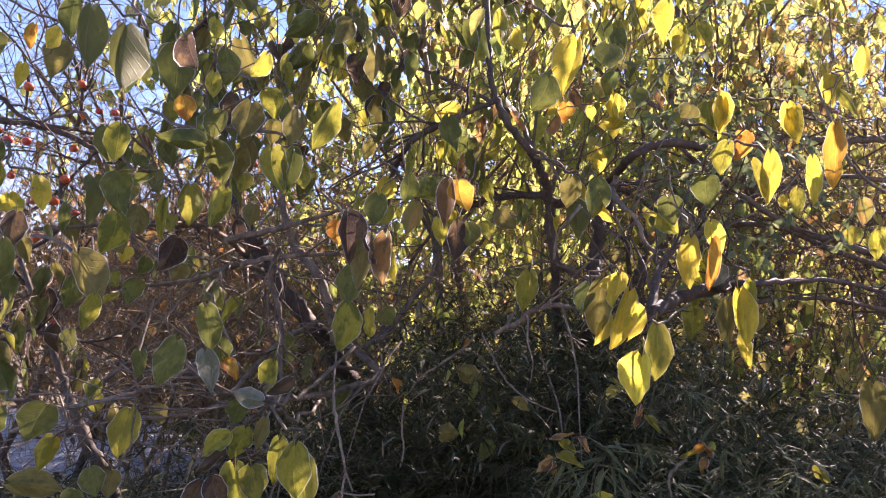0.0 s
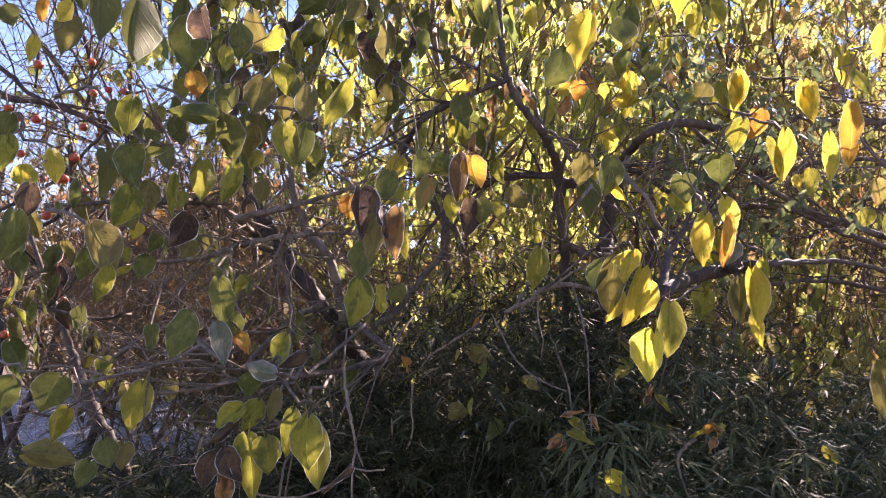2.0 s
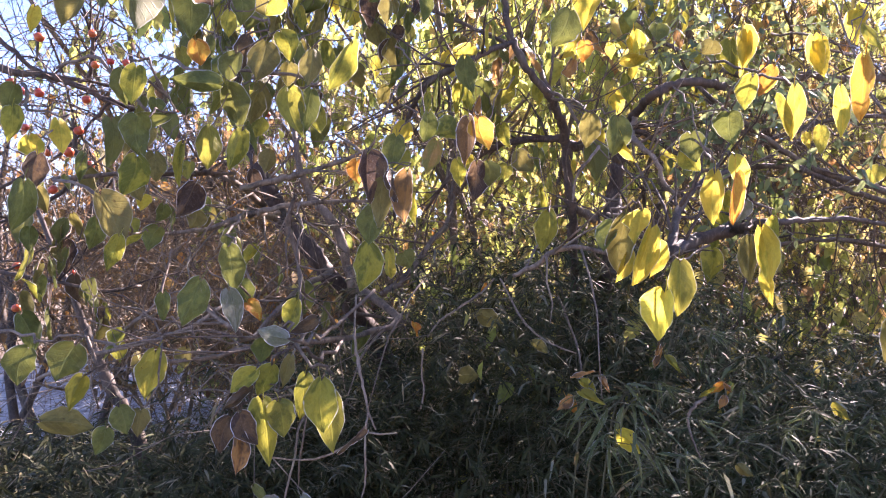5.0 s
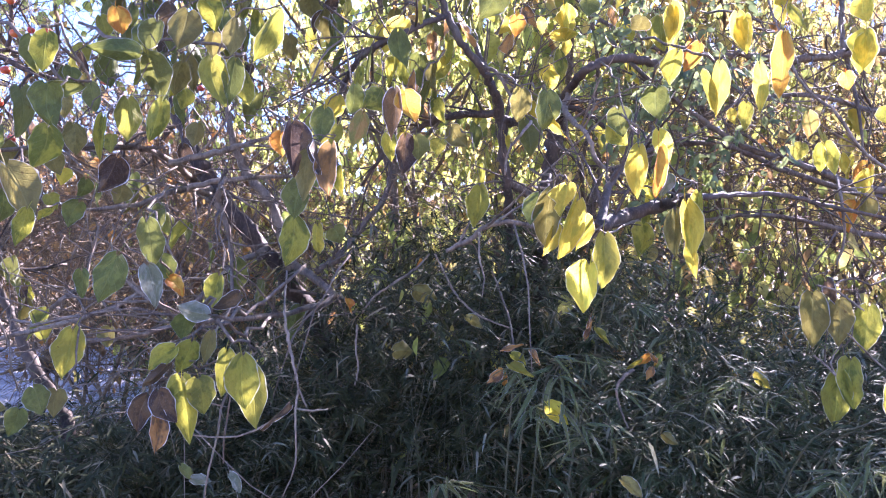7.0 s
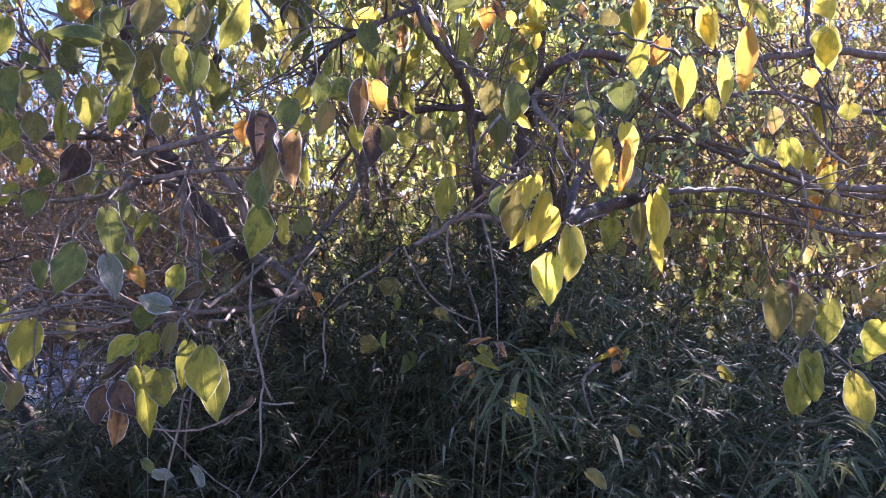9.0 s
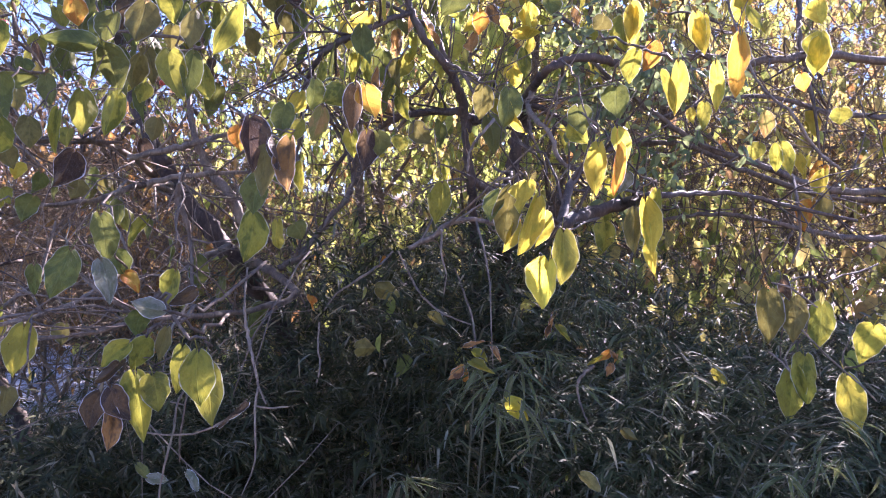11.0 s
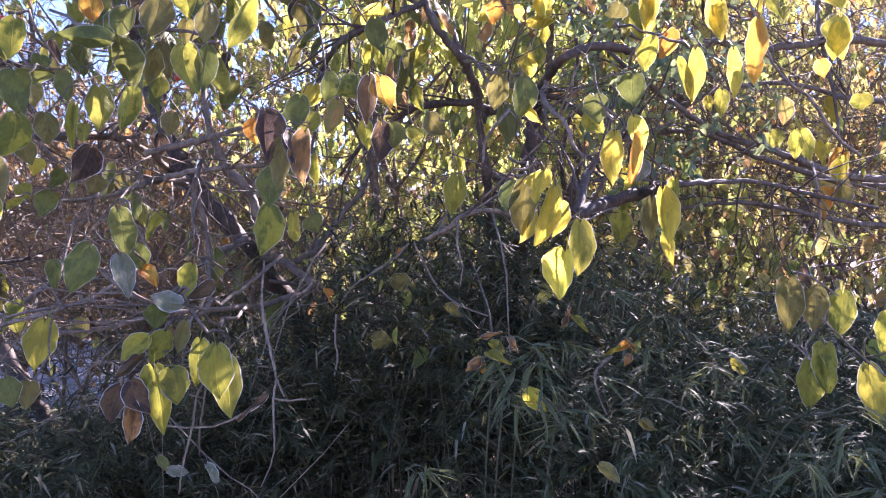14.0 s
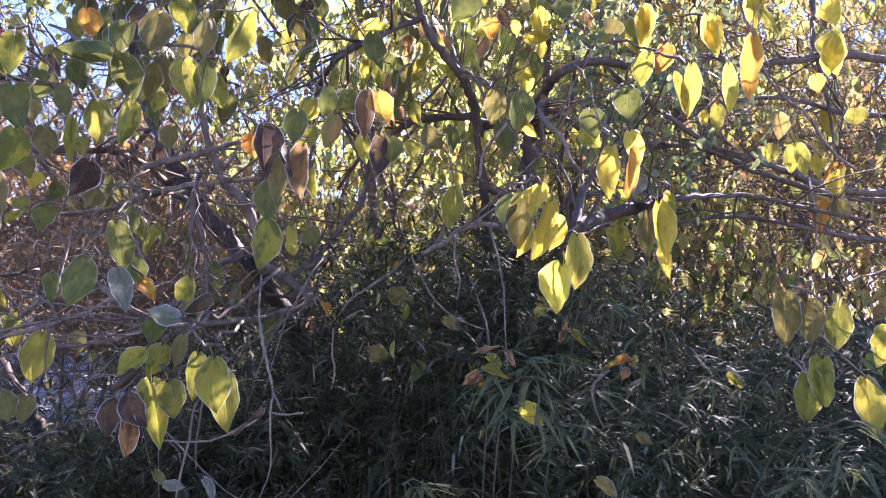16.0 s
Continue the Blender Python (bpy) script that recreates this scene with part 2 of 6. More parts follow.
def mesh_from(name, verts, faces, material, uvs=None, smooth=True):
    me = bpy.data.meshes.new(name)
    me.from_pydata([tuple(v) for v in verts], [], [tuple(f) for f in faces])
    if uvs is not None:
        layer = me.uv_layers.new(name="UVMap")
        idx = np.zeros(len(me.loops), dtype=np.int32)
        me.loops.foreach_get("vertex_index", idx)
        layer.data.foreach_set("uv", np.asarray(uvs, dtype=np.float32)[idx].ravel())
    me.materials.append(material)
    if smooth:
        me.polygons.foreach_set("use_smooth", np.ones(len(me.polygons), dtype=bool))
    me.update()
    return me


def child(name, me, parent, label="", kind=""):
    ob = new(name, me)
    ob.parent = parent
    ob.matrix_parent_inverse = Matrix.Translation(-parent.location) if parent.type == "EMPTY" else Matrix.Identity(4)
    return tagged(ob, label=label, kind=kind)


def smooth_line(points, per=5):
    """Catmull-Rom through rows of numbers."""
    p = np.asarray(points, dtype=float)
    p = np.vstack([2 * p[0] - p[1], p, 2 * p[-1] - p[-2]])
    out = []
    for i in range(1, len(p) - 2):
        for k in range(per):
            s = k / per
            out.append(0.5 * (2 * p[i] + (p[i + 1] - p[i - 1]) * s + (2 * p[i - 1] - 5 * p[i] + 4 * p[i + 1] - p[i + 2]) * s * s
                              + (3 * p[i] - p[i - 1] - 3 * p[i + 1] + p[i + 2]) * s ** 3))
    out.append(p[-2])
    return np.array(out)


class Tubes:
    """Collects tapered tubes and makes them one mesh."""

    def __init__(self):
        self.verts, self.faces, self.count = [], [], 0

    def tube(self, pts, radii, sides=6, knots=0.0, rnd=None):
        pts = np.asarray(pts, dtype=float)
        n = len(pts)
        radii = np.asarray(radii, dtype=float) * np.ones(n)
        way = np.gradient(pts, axis=0)
        way /= np.linalg.norm(way, axis=1)[:, None] + 1e-9
        side = np.cross(way, np.array([0.31, 0.17, 0.93]))
        side /= np.linalg.norm(side, axis=1)[:, None] + 1e-9
        up = np.cross(way, side)
        a = np.linspace(0, 2 * np.pi, sides, endpoint=False)
        r = radii[:, None] * np.ones((n, sides))
        if knots:
            r *= 1 + knots * rnd.normal(size=(n, sides))
        ring = pts[:, None] + r[..., None] * (np.cos(a)[None, :, None] * side[:, None] + np.sin(a)[None, :, None] * up[:, None])
        i = np.arange(n - 1)[:, None] * sides
        j = np.arange(sides)[None]
        k = (j + 1) % sides
        f = np.stack([i + j, i + k, i + sides + k, i + sides + j], -1).reshape(-1, 4) + self.count
        self.verts.append(ring.reshape(-1, 3))
        self.faces.extend(f.tolist())
        self.faces.append([self.count + (n - 1) * sides + q for q in range(sides)])
        self.faces.append([self.count + q for q in range(sides)][::-1])
        self.count += n * sides

    def mesh(self, name, material):
        return mesh_from(name, np.vstack(self.verts), self.faces, material)


class Leaves:
    """Collects small leaves and makes them one mesh. A leaf is a folded blade of a few faces."""

    def __init__(self, rows):
        self.rows = rows
        self.items = []

    def leaf(self, base, way, face, length, width, bend=0.15):
        self.items.append((base, way, face, length, width, bend))

    def mesh(self, name, material):
        base = np.array([q[0] for q in self.items])
        way = np.array([q[1] for q in self.items])
        face = np.array([q[2] for q in self.items])
        ln = np.array([q[3] for q in self.items])[:, None]
        wd = np.array([q[4] for q in self.items])[:, None]
        bend = np.array([q[5] for q in self.items])[:, None]
        way /= np.linalg.norm(way, axis=1)[:, None] + 1e-9
        side = np.cross(way, face)
        side /= np.linalg.norm(side, axis=1)[:, None] + 1e-9
        nrm = np.cross(side, way)
        down = np.array([[0, 0, -1.0]])
        verts = []
        rows = self.rows
        for u, w, fold in rows:
            mid = base + way * ln * u + down * ln * bend * u * u
            if w < 1e-6:
                verts.append(mid[:, None])
            else:
                lift = nrm * wd * fold
                verts.append(np.stack([mid - side * wd * w + lift, mid, mid + side * wd * w + lift], 1))
        verts = np.concatenate(verts, 1)
        n, m = verts.shape[:2]
        faces, at = [], 0
        for i in range(len(rows) - 1):
            a, b = (1 if rows[i][1] < 1e-6 else 3), (1 if rows[i + 1][1] < 1e-6 else 3)
            nx = at + a
            if a == 1 and b == 3:
                faces += [(at, nx, nx + 1), (at, nx + 1, nx + 2)]
            elif a == 3 and b == 3:
                faces += [(at, nx, nx + 1, at + 1), (at + 1, nx + 1, nx + 2, at + 2)]
            else:
                faces += [(at, nx, at + 1), (at + 1, nx, at + 2)]
            at = nx
        allf = []
        off = np.arange(n) * m
        for f in faces:
            allf.append(off[:, None] + np.array(f)[None])
        flat = []
        for f in allf:
            flat.extend(f.tolist())
        return mesh_from(name, verts.reshape(-1, 3), flat, material)


BROAD = [(0.0, 0.0, 0.0), (0.12, 0.36, 0.12), (0.4, 0.5, 0.16), (0.75, 0.28, 0.1), (1.0, 0.0, 0.0)]
BLADE = [(0.0, 0.0, 0.0), (0.25, 0.5, 0.15), (0.6, 0.42, 0.12), (1.0, 0.0, 0.0)]

LEAF_MESHES = {}


OUTLINE = ((0.0, 0.10), (0.03, 0.22), (0.08, 0.32), (0.16, 0.40), (0.28, 0.46), (0.4, 0.465), (0.52, 0.43), (0.64, 0.355), (0.76, 0.255), (0.86, 0.16), (0.94, 0.075), (1.0, 0.008))


def leaf_mesh(shape, colour, turn):
    """A heart-shaped leaf one metre long that hangs from its stalk, creased along a winding midrib; 8 forms of fold and curl, 3 turns of each."""
    key = (shape, colour, turn)
    if key in LEAF_MESHES:
        return LEAF_MESHES[key]
    rnd = np.random.RandomState(100 + shape + 10 * turn)
    fold = (0.3, 0.6, 1.1, 0.45, 0.4, 1.0, 0.5, -0.5)[shape] * rnd.uniform(0.7, 1.3)
    curl = (0.05, 0.15, 0.12, 0.35, 0.18, 0.7, -0.2, 0.25)[shape] * rnd.uniform(0.5, 1.6)
    wave = (0.03, 0.035, 0.04, 0.06, 0.05, 0.12, 0.045, 0.045)[shape] * rnd.uniform(1.2, 2.6)
    sway = (0.02, 0.04, -0.04, 0.06, 0.05, 0.07, -0.05, 0.04)[shape] + rnd.normal(scale=0.02)
    tip = (0.04, -0.05, 0.06, -0.08, 0.05, 0.1, 0.08, -0.07)[shape] + rnd.normal(scale=0.04)
    uneven, widest, roll = rnd.normal(scale=0.1), rnd.uniform(0.82, 1.12), rnd.normal(scale=0.25)
    us, ws = [q[0] for q in OUTLINE], [q[1] for q in OUTLINE]
    nu, nv = 16, 10
    verts, uvs, faces = [], [], []
    ph = rnd.uniform(0, 6.28, 6)
    for i in range(nu + 1):
        u = (i / nu) ** 1.15
        w = np.interp(u ** widest, us, ws)
        for j in range(nv + 1):
            v = 2 * j / nv - 1
            ww = w * (1 + uneven * v) * (1 + 0.045 * math.sin(17 * u + ph[0] + 2 * v) * abs(v))
            if shape == 4 and v > 0:
                ww *= 1 + 0.25 * math.exp(-((u - 0.2) / 0.13) ** 2) - 0.4 * math.exp(-((u - 0.52) / 0.1) ** 2)
            x = ww * v
            lobe = 0.13 * max(0.0, 1 - u / 0.22) * abs(v) ** 0.9
            z = -u + lobe
            # each half is a cupped plane of its own, with an uneven pitch
            y = (fold + roll * v) * abs(x) * (1 - 0.5 * abs(x)) + curl * (u * u - 0.3 * u)
            y += wave * math.sin(6 * u + ph[1] + 1.5 * v) * abs(v) ** 1.5 + 0.02 * math.sin(13 * u + ph[2]) * abs(v) ** 2
            y += 0.03 * math.sin(3 * v + ph[3]) * math.sin(4 * u + ph[2])
            x += sway * math.sin(3.3 * u + 0.3) + tip * u ** 4
            if shape == 5:
                x *= 0.75 + 0.25 * math.cos(3 * u + ph[4])
                y += 0.25 * v * math.sin(2.6 * u + ph[5])
            verts.append((x * 0.84, y * 0.84, z))
            uvs.append((u, 0.5 + 0.5 * v))
    for i in range(nu):
        for j in range(nv):
            a = i * (nv + 1) + j
            faces.append((a, a + 1, a + nv + 2, a + nv + 1))
    # the stalk: a thin curved tube above the blade
    n0, sides = len(verts), 4
    for k in range(5):
        s = k / 4
        px, py, pz = 0.06 * s * s, -0.1 * math.sin(1.6 * s), 0.34 * s
        for q in range(sides):
            a = q * math.pi / 2
            verts.append((px + 0.011 * math.cos(a), py + 0.011 * math.sin(a), pz - 0.03))
            uvs.append((0.3, 0.5))
    for k in range(4):
        for q in range(sides):
            a, b = n0 + k * sides + q, n0 + k * sides + (q + 1) % sides
            faces.append((a, b, b + sides, a + sides))
    me = mesh_from("leaf", verts, faces, LEAF[colour], uvs)
    LEAF_MESHES[key] = me
    return me


def more_leaves(twig, rows):
    for x, y, z, length, width, roll, yaw, shape, colour in rows:
        chance = random.Random(round(x * 7919 + z * 104729, 3))
        ob = new("leaf", leaf_mesh(shape, colour, chance.randrange(3)))
        turn = Euler((radians(chance.gauss(0, 11)), radians(roll), 0)).to_matrix() @ Euler((0, 0, radians(yaw + chance.gauss(0, 10)))).to_matrix()
        ob.parent = twig
        ob.matrix_basis = Matrix.LocRotScale((x, y, z), turn, (width / 0.7, length * 0.9, length))


def spray(tree, radius, line, rows):
    """A twig of the tree with its large leaves."""
    pts = smooth_line(line, 4)
    rnd = np.random.RandomState(len(rows) + int(abs(line[0][0]) * 1000))
    pts[1:-1] += rnd.normal(scale=0.004, size=pts[1:-1].shape)
    tb = Tubes()
    tb.tube(pts, np.linspace(radius, radius * 0.35, len(pts)), 6, 0.06, rnd)
    twig = child("twig", tb.mesh("twig", bark_grey), tree)
    more_leaves(twig, rows)
    return twig


def limb(tree, name, material, rows):
    """A limb from rows of place and radius, with short side twigs."""
    line = smooth_line(rows, 6)
    rnd = np.random.RandomState(int(abs(rows[0][0]) * 977 + abs(rows[0][2]) * 331) % 100000)
    pts, rad = line[:, :3].copy(), np.maximum(line[:, 3], 0.0012)
    pts[1:-1] += rnd.normal(size=pts[1:-1].shape) * rad[1:-1, None] * 0.22
    tb = Tubes()
    tb.tube(pts, rad, 9 if rad.max() > 0.012 else 6, 0.07, rnd)
    side_twigs = []
    if name == "limb" and rad.max() > 0.004:
        for _ in range(int(len(pts) * (0.28 if material is bark_pale else 0.45))):
            k = rnd.randint(2, len(pts) - 1)
            way = pts[min(k + 1, len(pts) - 1)] - pts[k - 1]
            way /= np.linalg.norm(way) + 1e-9
            way = way + rnd.normal(scale=0.7, size=3) + np.array([0, 0, 0.15])
            way /= np.linalg.norm(way)
            ln = rnd.uniform(0.1, 0.4)
            side_pts = [pts[k]]
            for s in range(4):
                way = way + rnd.normal(scale=0.22, size=3)
                way /= np.linalg.norm(way)
                side_pts.append(side_pts[-1] + way * ln / 4)
            side_twigs.append((side_pts, np.linspace(min(rad[k] * 0.5, 0.004), 0.0009, 5)))
    ob = child(name, tb.mesh(name, material), tree)
    for side_pts, side_rad in side_twigs:
        one = Tubes()
        one.tube(side_pts, side_rad, 5)
        tw = new("side_twig", one.mesh("side_twig", material))
        tw.parent = ob
    return ob


# ---- the setting ----
def hill_height(x, y):
    return 0.05 * math.sin(x * 0.9 + 0.4) * math.cos(y * 0.7) + 0.03 * math.sin(x * 2.3 + y * 1.9)


def build_ground():
    near = np.linspace(-14, 14, 57)
    xs = np.concatenate([[-900, -300, -100, -40, -22], near, [22, 40, 100, 300, 900]])
    ys = np.concatenate([[-900, -300, -100, -40, -22], near, [22, 40, 100, 300, 900]])
    verts = [(x, y, hill_height(x, y) if max(abs(x), abs(y)) < 15 else 0.0) for y in ys for x in xs]
    n = len(xs)
    faces = [(j * n + i, j * n + i + 1, (j + 1) * n + i + 1, (j + 1) * n + i) for j in range(len(ys) - 1) for i in range(n - 1)]
    tagged(new("ground", mesh_from("ground", verts, faces, soil)), "soil under leaf litter and undergrowth, lightened to bounce warm light", "ground", kind="structure")


def build_path():
    """The frosted, sunlit strip behind the thicket: low mounded gravel with a rough edge."""
    nx, ny = 90, 36
    verts, faces = [], []
    for j in range(ny + 1):
        for i in range(nx + 1):
            x, y = -14 + 12.6 * i / nx, 3.2 + 5.4 * j / ny
            edge = min(j, ny - j, 8) / 8.0 * min(nx - i, 6) / 6.0
            z = 0.06 + 0.16 * edge ** 0.6 + 0.05 * noise.noise(Vector((x * 1.4, y * 1.4, 0))) + 0.02 * noise.noise(Vector((x * 6, y * 6, 3)))
            verts.append((x + 0.25 * noise.noise(Vector((y * 2, 0, x))), y + 0.2 * noise.noise(Vector((x * 2, 1, 0))), z if edge > 0 else -0.1))
    for j in range(ny):
        for i in range(nx):
            a = j * (nx + 1) + i
            faces.append((a, a + 1, a + nx + 2, a + nx + 1))
    tagged(new("pavement", mesh_from("pavement", verts, faces, frost_ground)), "frosted pale gravel path in low sun", "path", kind="structure")


def build_hill():
    """The far wooded rise that closes the view all round."""
    rnd = np.random.RandomState(8)
    verts, faces = [], []
    n, rows = 160, 7
    for k in range(rows + 1):
        s = k / rows
        for i in range(n):
            a = 2 * math.pi * i / n
            r = 34 + 40 * s
            crest = 2.7 + 1.0 * math.sin(a * 3 + 1) + 0.6 * math.sin(a * 7 + 2) + 0.5 * math.sin(a * 19) + 0.5 * rnd.rand()
            verts.append((r * math.sin(a), r * math.cos(a), -0.3 + crest * math.sin(s * math.pi / 2)))
    for k in range(rows):
        for i in range(n):
            j = (i + 1) % n
            faces.append((k * n + i, k * n + j, (k + 1) * n + j, (k + 1) * n + i))
    tagged(new("backdrop", mesh_from("backdrop", verts, faces, hill_cover)), "far brown wooded rise in winter", "hill", kind="structure")


build_ground()
build_path()
build_hill()


# ---- trees of the background, grown branch by branch ----
def grow(rnd, start, way, length, radius, level, tubes_big, tubes_small, tips, droop, spread, kids):
    n = 6
    pts = [np.array(start, dtype=float)]
    w = np.array(way, dtype=float)
    for k in range(n):
        w = w + rnd.normal(scale=0.16 + 0.06 * level, size=3) + np.array([0, 0, 0.06 if level < 2 else -droop])
        w /= np.linalg.norm(w)
        pts.append(pts[-1] + w * length / n)
    rad = np.linspace(radius, radius * (0.45 if level < 2 else 0.25), n + 1)
    (tubes_big if level < 2 else tubes_small).append((np.array(pts), rad))
    if level >= 2:
        tips.append(np.array(pts))
    if level < len(kids):
        for _ in range(kids[level]):
            k = rnd.randint(1 if level else 2, n + 1)
            d = pts[k] - pts[k - 1]
            d = d / np.linalg.norm(d)
            d = d * 0.6 + rnd.normal(scale=spread, size=3)
            d /= np.linalg.norm(d)
            grow(rnd, pts[k], d, length * rnd.uniform(0.4, 0.65), max(rad[k] * 0.5, 0.0014), level + 1, tubes_big, tubes_small, tips, droop, spread, kids)


def thicket_tree(name, label, place, height, leaves_n, leaf_size, material, bark, seed, kids=(6, 6, 5), droop=0.05, stems=2, lean=(0, 0), radius=0.035, group="trees of the thicket", low=0.0, spread=0.6):
    rnd = np.random.RandomState(seed)
    tree = tagged(empty(name, (place[0], place[1], 0)), label, "tree", group)
    big, small, tips = [], [], []
    for s in range(stems):
        w = np.array([lean[0] + rnd.normal(scale=0.38), lean[1] + rnd.normal(scale=0.2), 1.0])
        grow(rnd, (place[0] + rnd.normal(scale=0.12), place[1] + rnd.normal(scale=0.12), -0.08), w / np.linalg.norm(w), height * rnd.uniform(0.75, 1.0), radius * rnd.uniform(0.7, 1.1), 0, big, small, tips, droop, spread, kids)
    tb = Tubes()
    for k, (p, r) in enumerate(big):
        if k < 40:
            one = Tubes()
            one.tube(smooth_line(p, 2), np.interp(np.linspace(0, 1, 2 * len(p) - 1), np.linspace(0, 1, len(p)), r), 7, 0.06, rnd)
            child("trunk" if r[0] > radius * 0.6 else "limb", one.mesh("limb", bark), tree)
        else:
            tb.tube(p, r, 6)
    for p, r in small:
        tb.tube(p, r, 4)
    if tb.count:
        child("twig_tangle", tb.mesh("twig_tangle", bark), tree, "tangle of fine twigs", "stuff")
    if leaves_n:
        lv = Leaves(BROAD)
        for _ in range(leaves_n):
            p = tips[rnd.randint(len(tips))]
            k = rnd.randint(1, len(p))
            b = p[k] + rnd.normal(scale=0.025, size=3)
            if b[2] < low:
                continue
            w = np.array([rnd.normal(scale=0.45), rnd.normal(scale=0.45), -1.0])
            f = np.array([rnd.normal(), rnd.normal(), 0.25 * rnd.normal()])
            s = leaf_size * rnd.uniform(0.55, 1.25)
            lv.leaf(b, w, f, s, s * rnd.uniform(0.5, 0.8), rnd.uniform(0, 0.2))
        child("crown", lv.mesh("crown", material), tree, "", "stuff")
    return tree


YELLOW = "yellow-leaved thicket tree with many thin stems, backlit"
# Raised above the visible crown: the unseen top is added to shade the left.
thicket_tree("thicket_tree", YELLOW, (0.1, 4.1), 4.2, 3200, 0.08, yellowgreen_mass, bark_grey, 11, (7, 6, 5), low=2.1)
thicket_tree("thicket_tree", YELLOW, (0.9, 4.5), 3.3, 1500, 0.07, yellowgreen_mass, bark_grey, 12, (7, 6, 5), low=1.75)
thicket_tree("thicket_tree", YELLOW, (1.9, 4.2), 3.3, 1500, 0.065, yellow_mass, bark_grey, 13, (7, 6, 5), low=1.75)
thicket_tree("thicket_tree", YELLOW, (2.9, 4.9), 3.5, 1400, 0.07, yellow_mass, bark_grey, 14, (7, 6, 5), low=1.75)
# Same here: unseen extra height keeps sun off the left side.
thicket_tree("thicket_tree", "yellow-green thicket tree with a full crown", (-0.3, 4.4), 4.5, 3400, 0.08, yellowgreen_mass, bark_grey, 24, (7, 6, 5), low=2.2)
thicket_tree("thicket_tree", "yellow-green thicket tree behind the leaning trunk", (-0.35, 4.9), 3.9, 2200, 0.075, yellowgreen_mass, bark_grey, 17, (7, 6, 5), low=1.9, lean=(0.15, 0), spread=0.45)
for k, (bx, by, bh) in enumerate(((0.2, 9.4, 4.6), (1.2, 9.8, 5.0), (2.3, 9.3, 5.0), (3.7, 10.0, 4.8), (5.2, 9.6, 4.4))):
    thicket_tree("far_tree", "yellow-leaved tree standing beyond the thicket, backlit", (bx, by), bh, 4200 if bx < 3 else 3000, 0.13, yellowgreen_mass if bx < 2 else yellow_mass, bark_grey, 61 + k, (8, 7, 5), low=2.1, stems=3, group="far trees", radius=0.05)
thicket_tree("bare_tree", "bare grey-brown tree with a dense tangle of twigs", (-2.5, 4.2), 3.2, 40, 0.07, rust_mass, bark_dark, 18, (8, 7, 6), droop=-0.01, low=0.6)
thicket_tree("bare_tree", "bare grey-brown tree with a dense tangle of twigs", (3.9, 5.6), 3.8, 400, 0.08, yellow_mass, bark_brush, 19, (8, 7, 6), droop=-0.01, low=1.0)
thicket_tree("bare_tree", "bare grey-brown tree with a dense tangle of twigs", (-3.3, 5.0), 3.4, 0, 0.07, rust_mass, bark_dark, 20, (6, 6, 4), droop=-0.01)
for k, (bx, by, bh) in enumerate(((-1.2, 5.0, 3.6), (3.2, 6.4, 4.2))):
    thicket_tree("bare_tree", "tall bare tree of fine twigs with a few last leaves", (bx, by), bh, 120 if k < 1 else 500, 0.08, yellowgreen_mass if k < 1 else yellow_mass, bark_brush, 520 + k, (8, 7, 6), droop=0.0, low=1.8)
thicket_tree("rust_shrub", "rust-coloured shrub of dry leaves behind bare twigs", (-1.6, 5.5), 1.7, 1300, 0.075, rust_mass, bark_brush, 21, (6, 6, 5), stems=5, radius=0.016, low=0.5)
thicket_tree("rust_shrub", "rust-coloured shrub of dry leaves behind bare twigs", (-2.1, 6.0), 1.7, 1100, 0.075, rust_mass, bark_brush, 23, (6, 6, 5), stems=5, radius=0.016, low=0.4)
thicket_tree("rust_shrub", "rust-coloured shrub of dry leaves behind bare twigs", (-2.6, 9.4), 2.2, 1200, 0.08, rust_mass, bark_brush, 22, (6, 6, 5), stems=6, radius=0.016, low=0.2)


for k, (bx, by, bh) in enumerate(((-0.3, 5.6, 1.8), (-0.62, 5.4, 1.7), (-1.0, 5.5, 1.65), (-1.3, 5.3, 1.55), (0.0, 5.8, 1.9), (0.35, 3.7, 1.9), (0.95, 3.8, 1.9), (1.55, 3.7, 2.2), (2.15, 3.9, 2.2), (2.8, 4.2, 2.2), (3.6, 4.9, 2.0), (0.4, 11.5, 3.0), (2.4, 11.8, 3.2), (4.4, 11.6, 3.2), (6.4, 11.8, 3.2), (1.4, 12.8, 3.3), (3.4, 13.0, 3.4), (5.4, 13.2, 3.4))):
    thicket_tree("yellow_shrub", "low shrub of small yellow leaves behind the bamboo" if bx >= 1.2 else "low shrub of small yellow-green leaves behind the bamboo", (bx, by), bh, (1900 if bx > 0.3 else 1300) if by < 6 else 1800, (0.055 if by < 5 else 0.075) if by < 8 else 0.13, yellowgreen_mass if bx < 1.2 else yellow_mass, bark_grey, 200 + k, (6, 6, 4), stems=5, radius=0.014, low=0.5, group="yellow shrubs", spread=0.7)
for k, (bx, by, bh) in enumerate(((-2.3, 9.1, 2.6), (-3.3, 8.9, 2.5), (-4.3, 9.2, 2.6), (-5.4, 9.0, 2.4))):
    thicket_tree("brown_bush", "dense bush of dry brown leaves beyond the frosted path", (bx, by), bh, 2200, 0.09, rust_mass, bark_brush, 400 + k, (7, 7, 4), stems=7, radius=0.02, low=0.1, group="brown bushes", droop=0.0, spread=0.75)
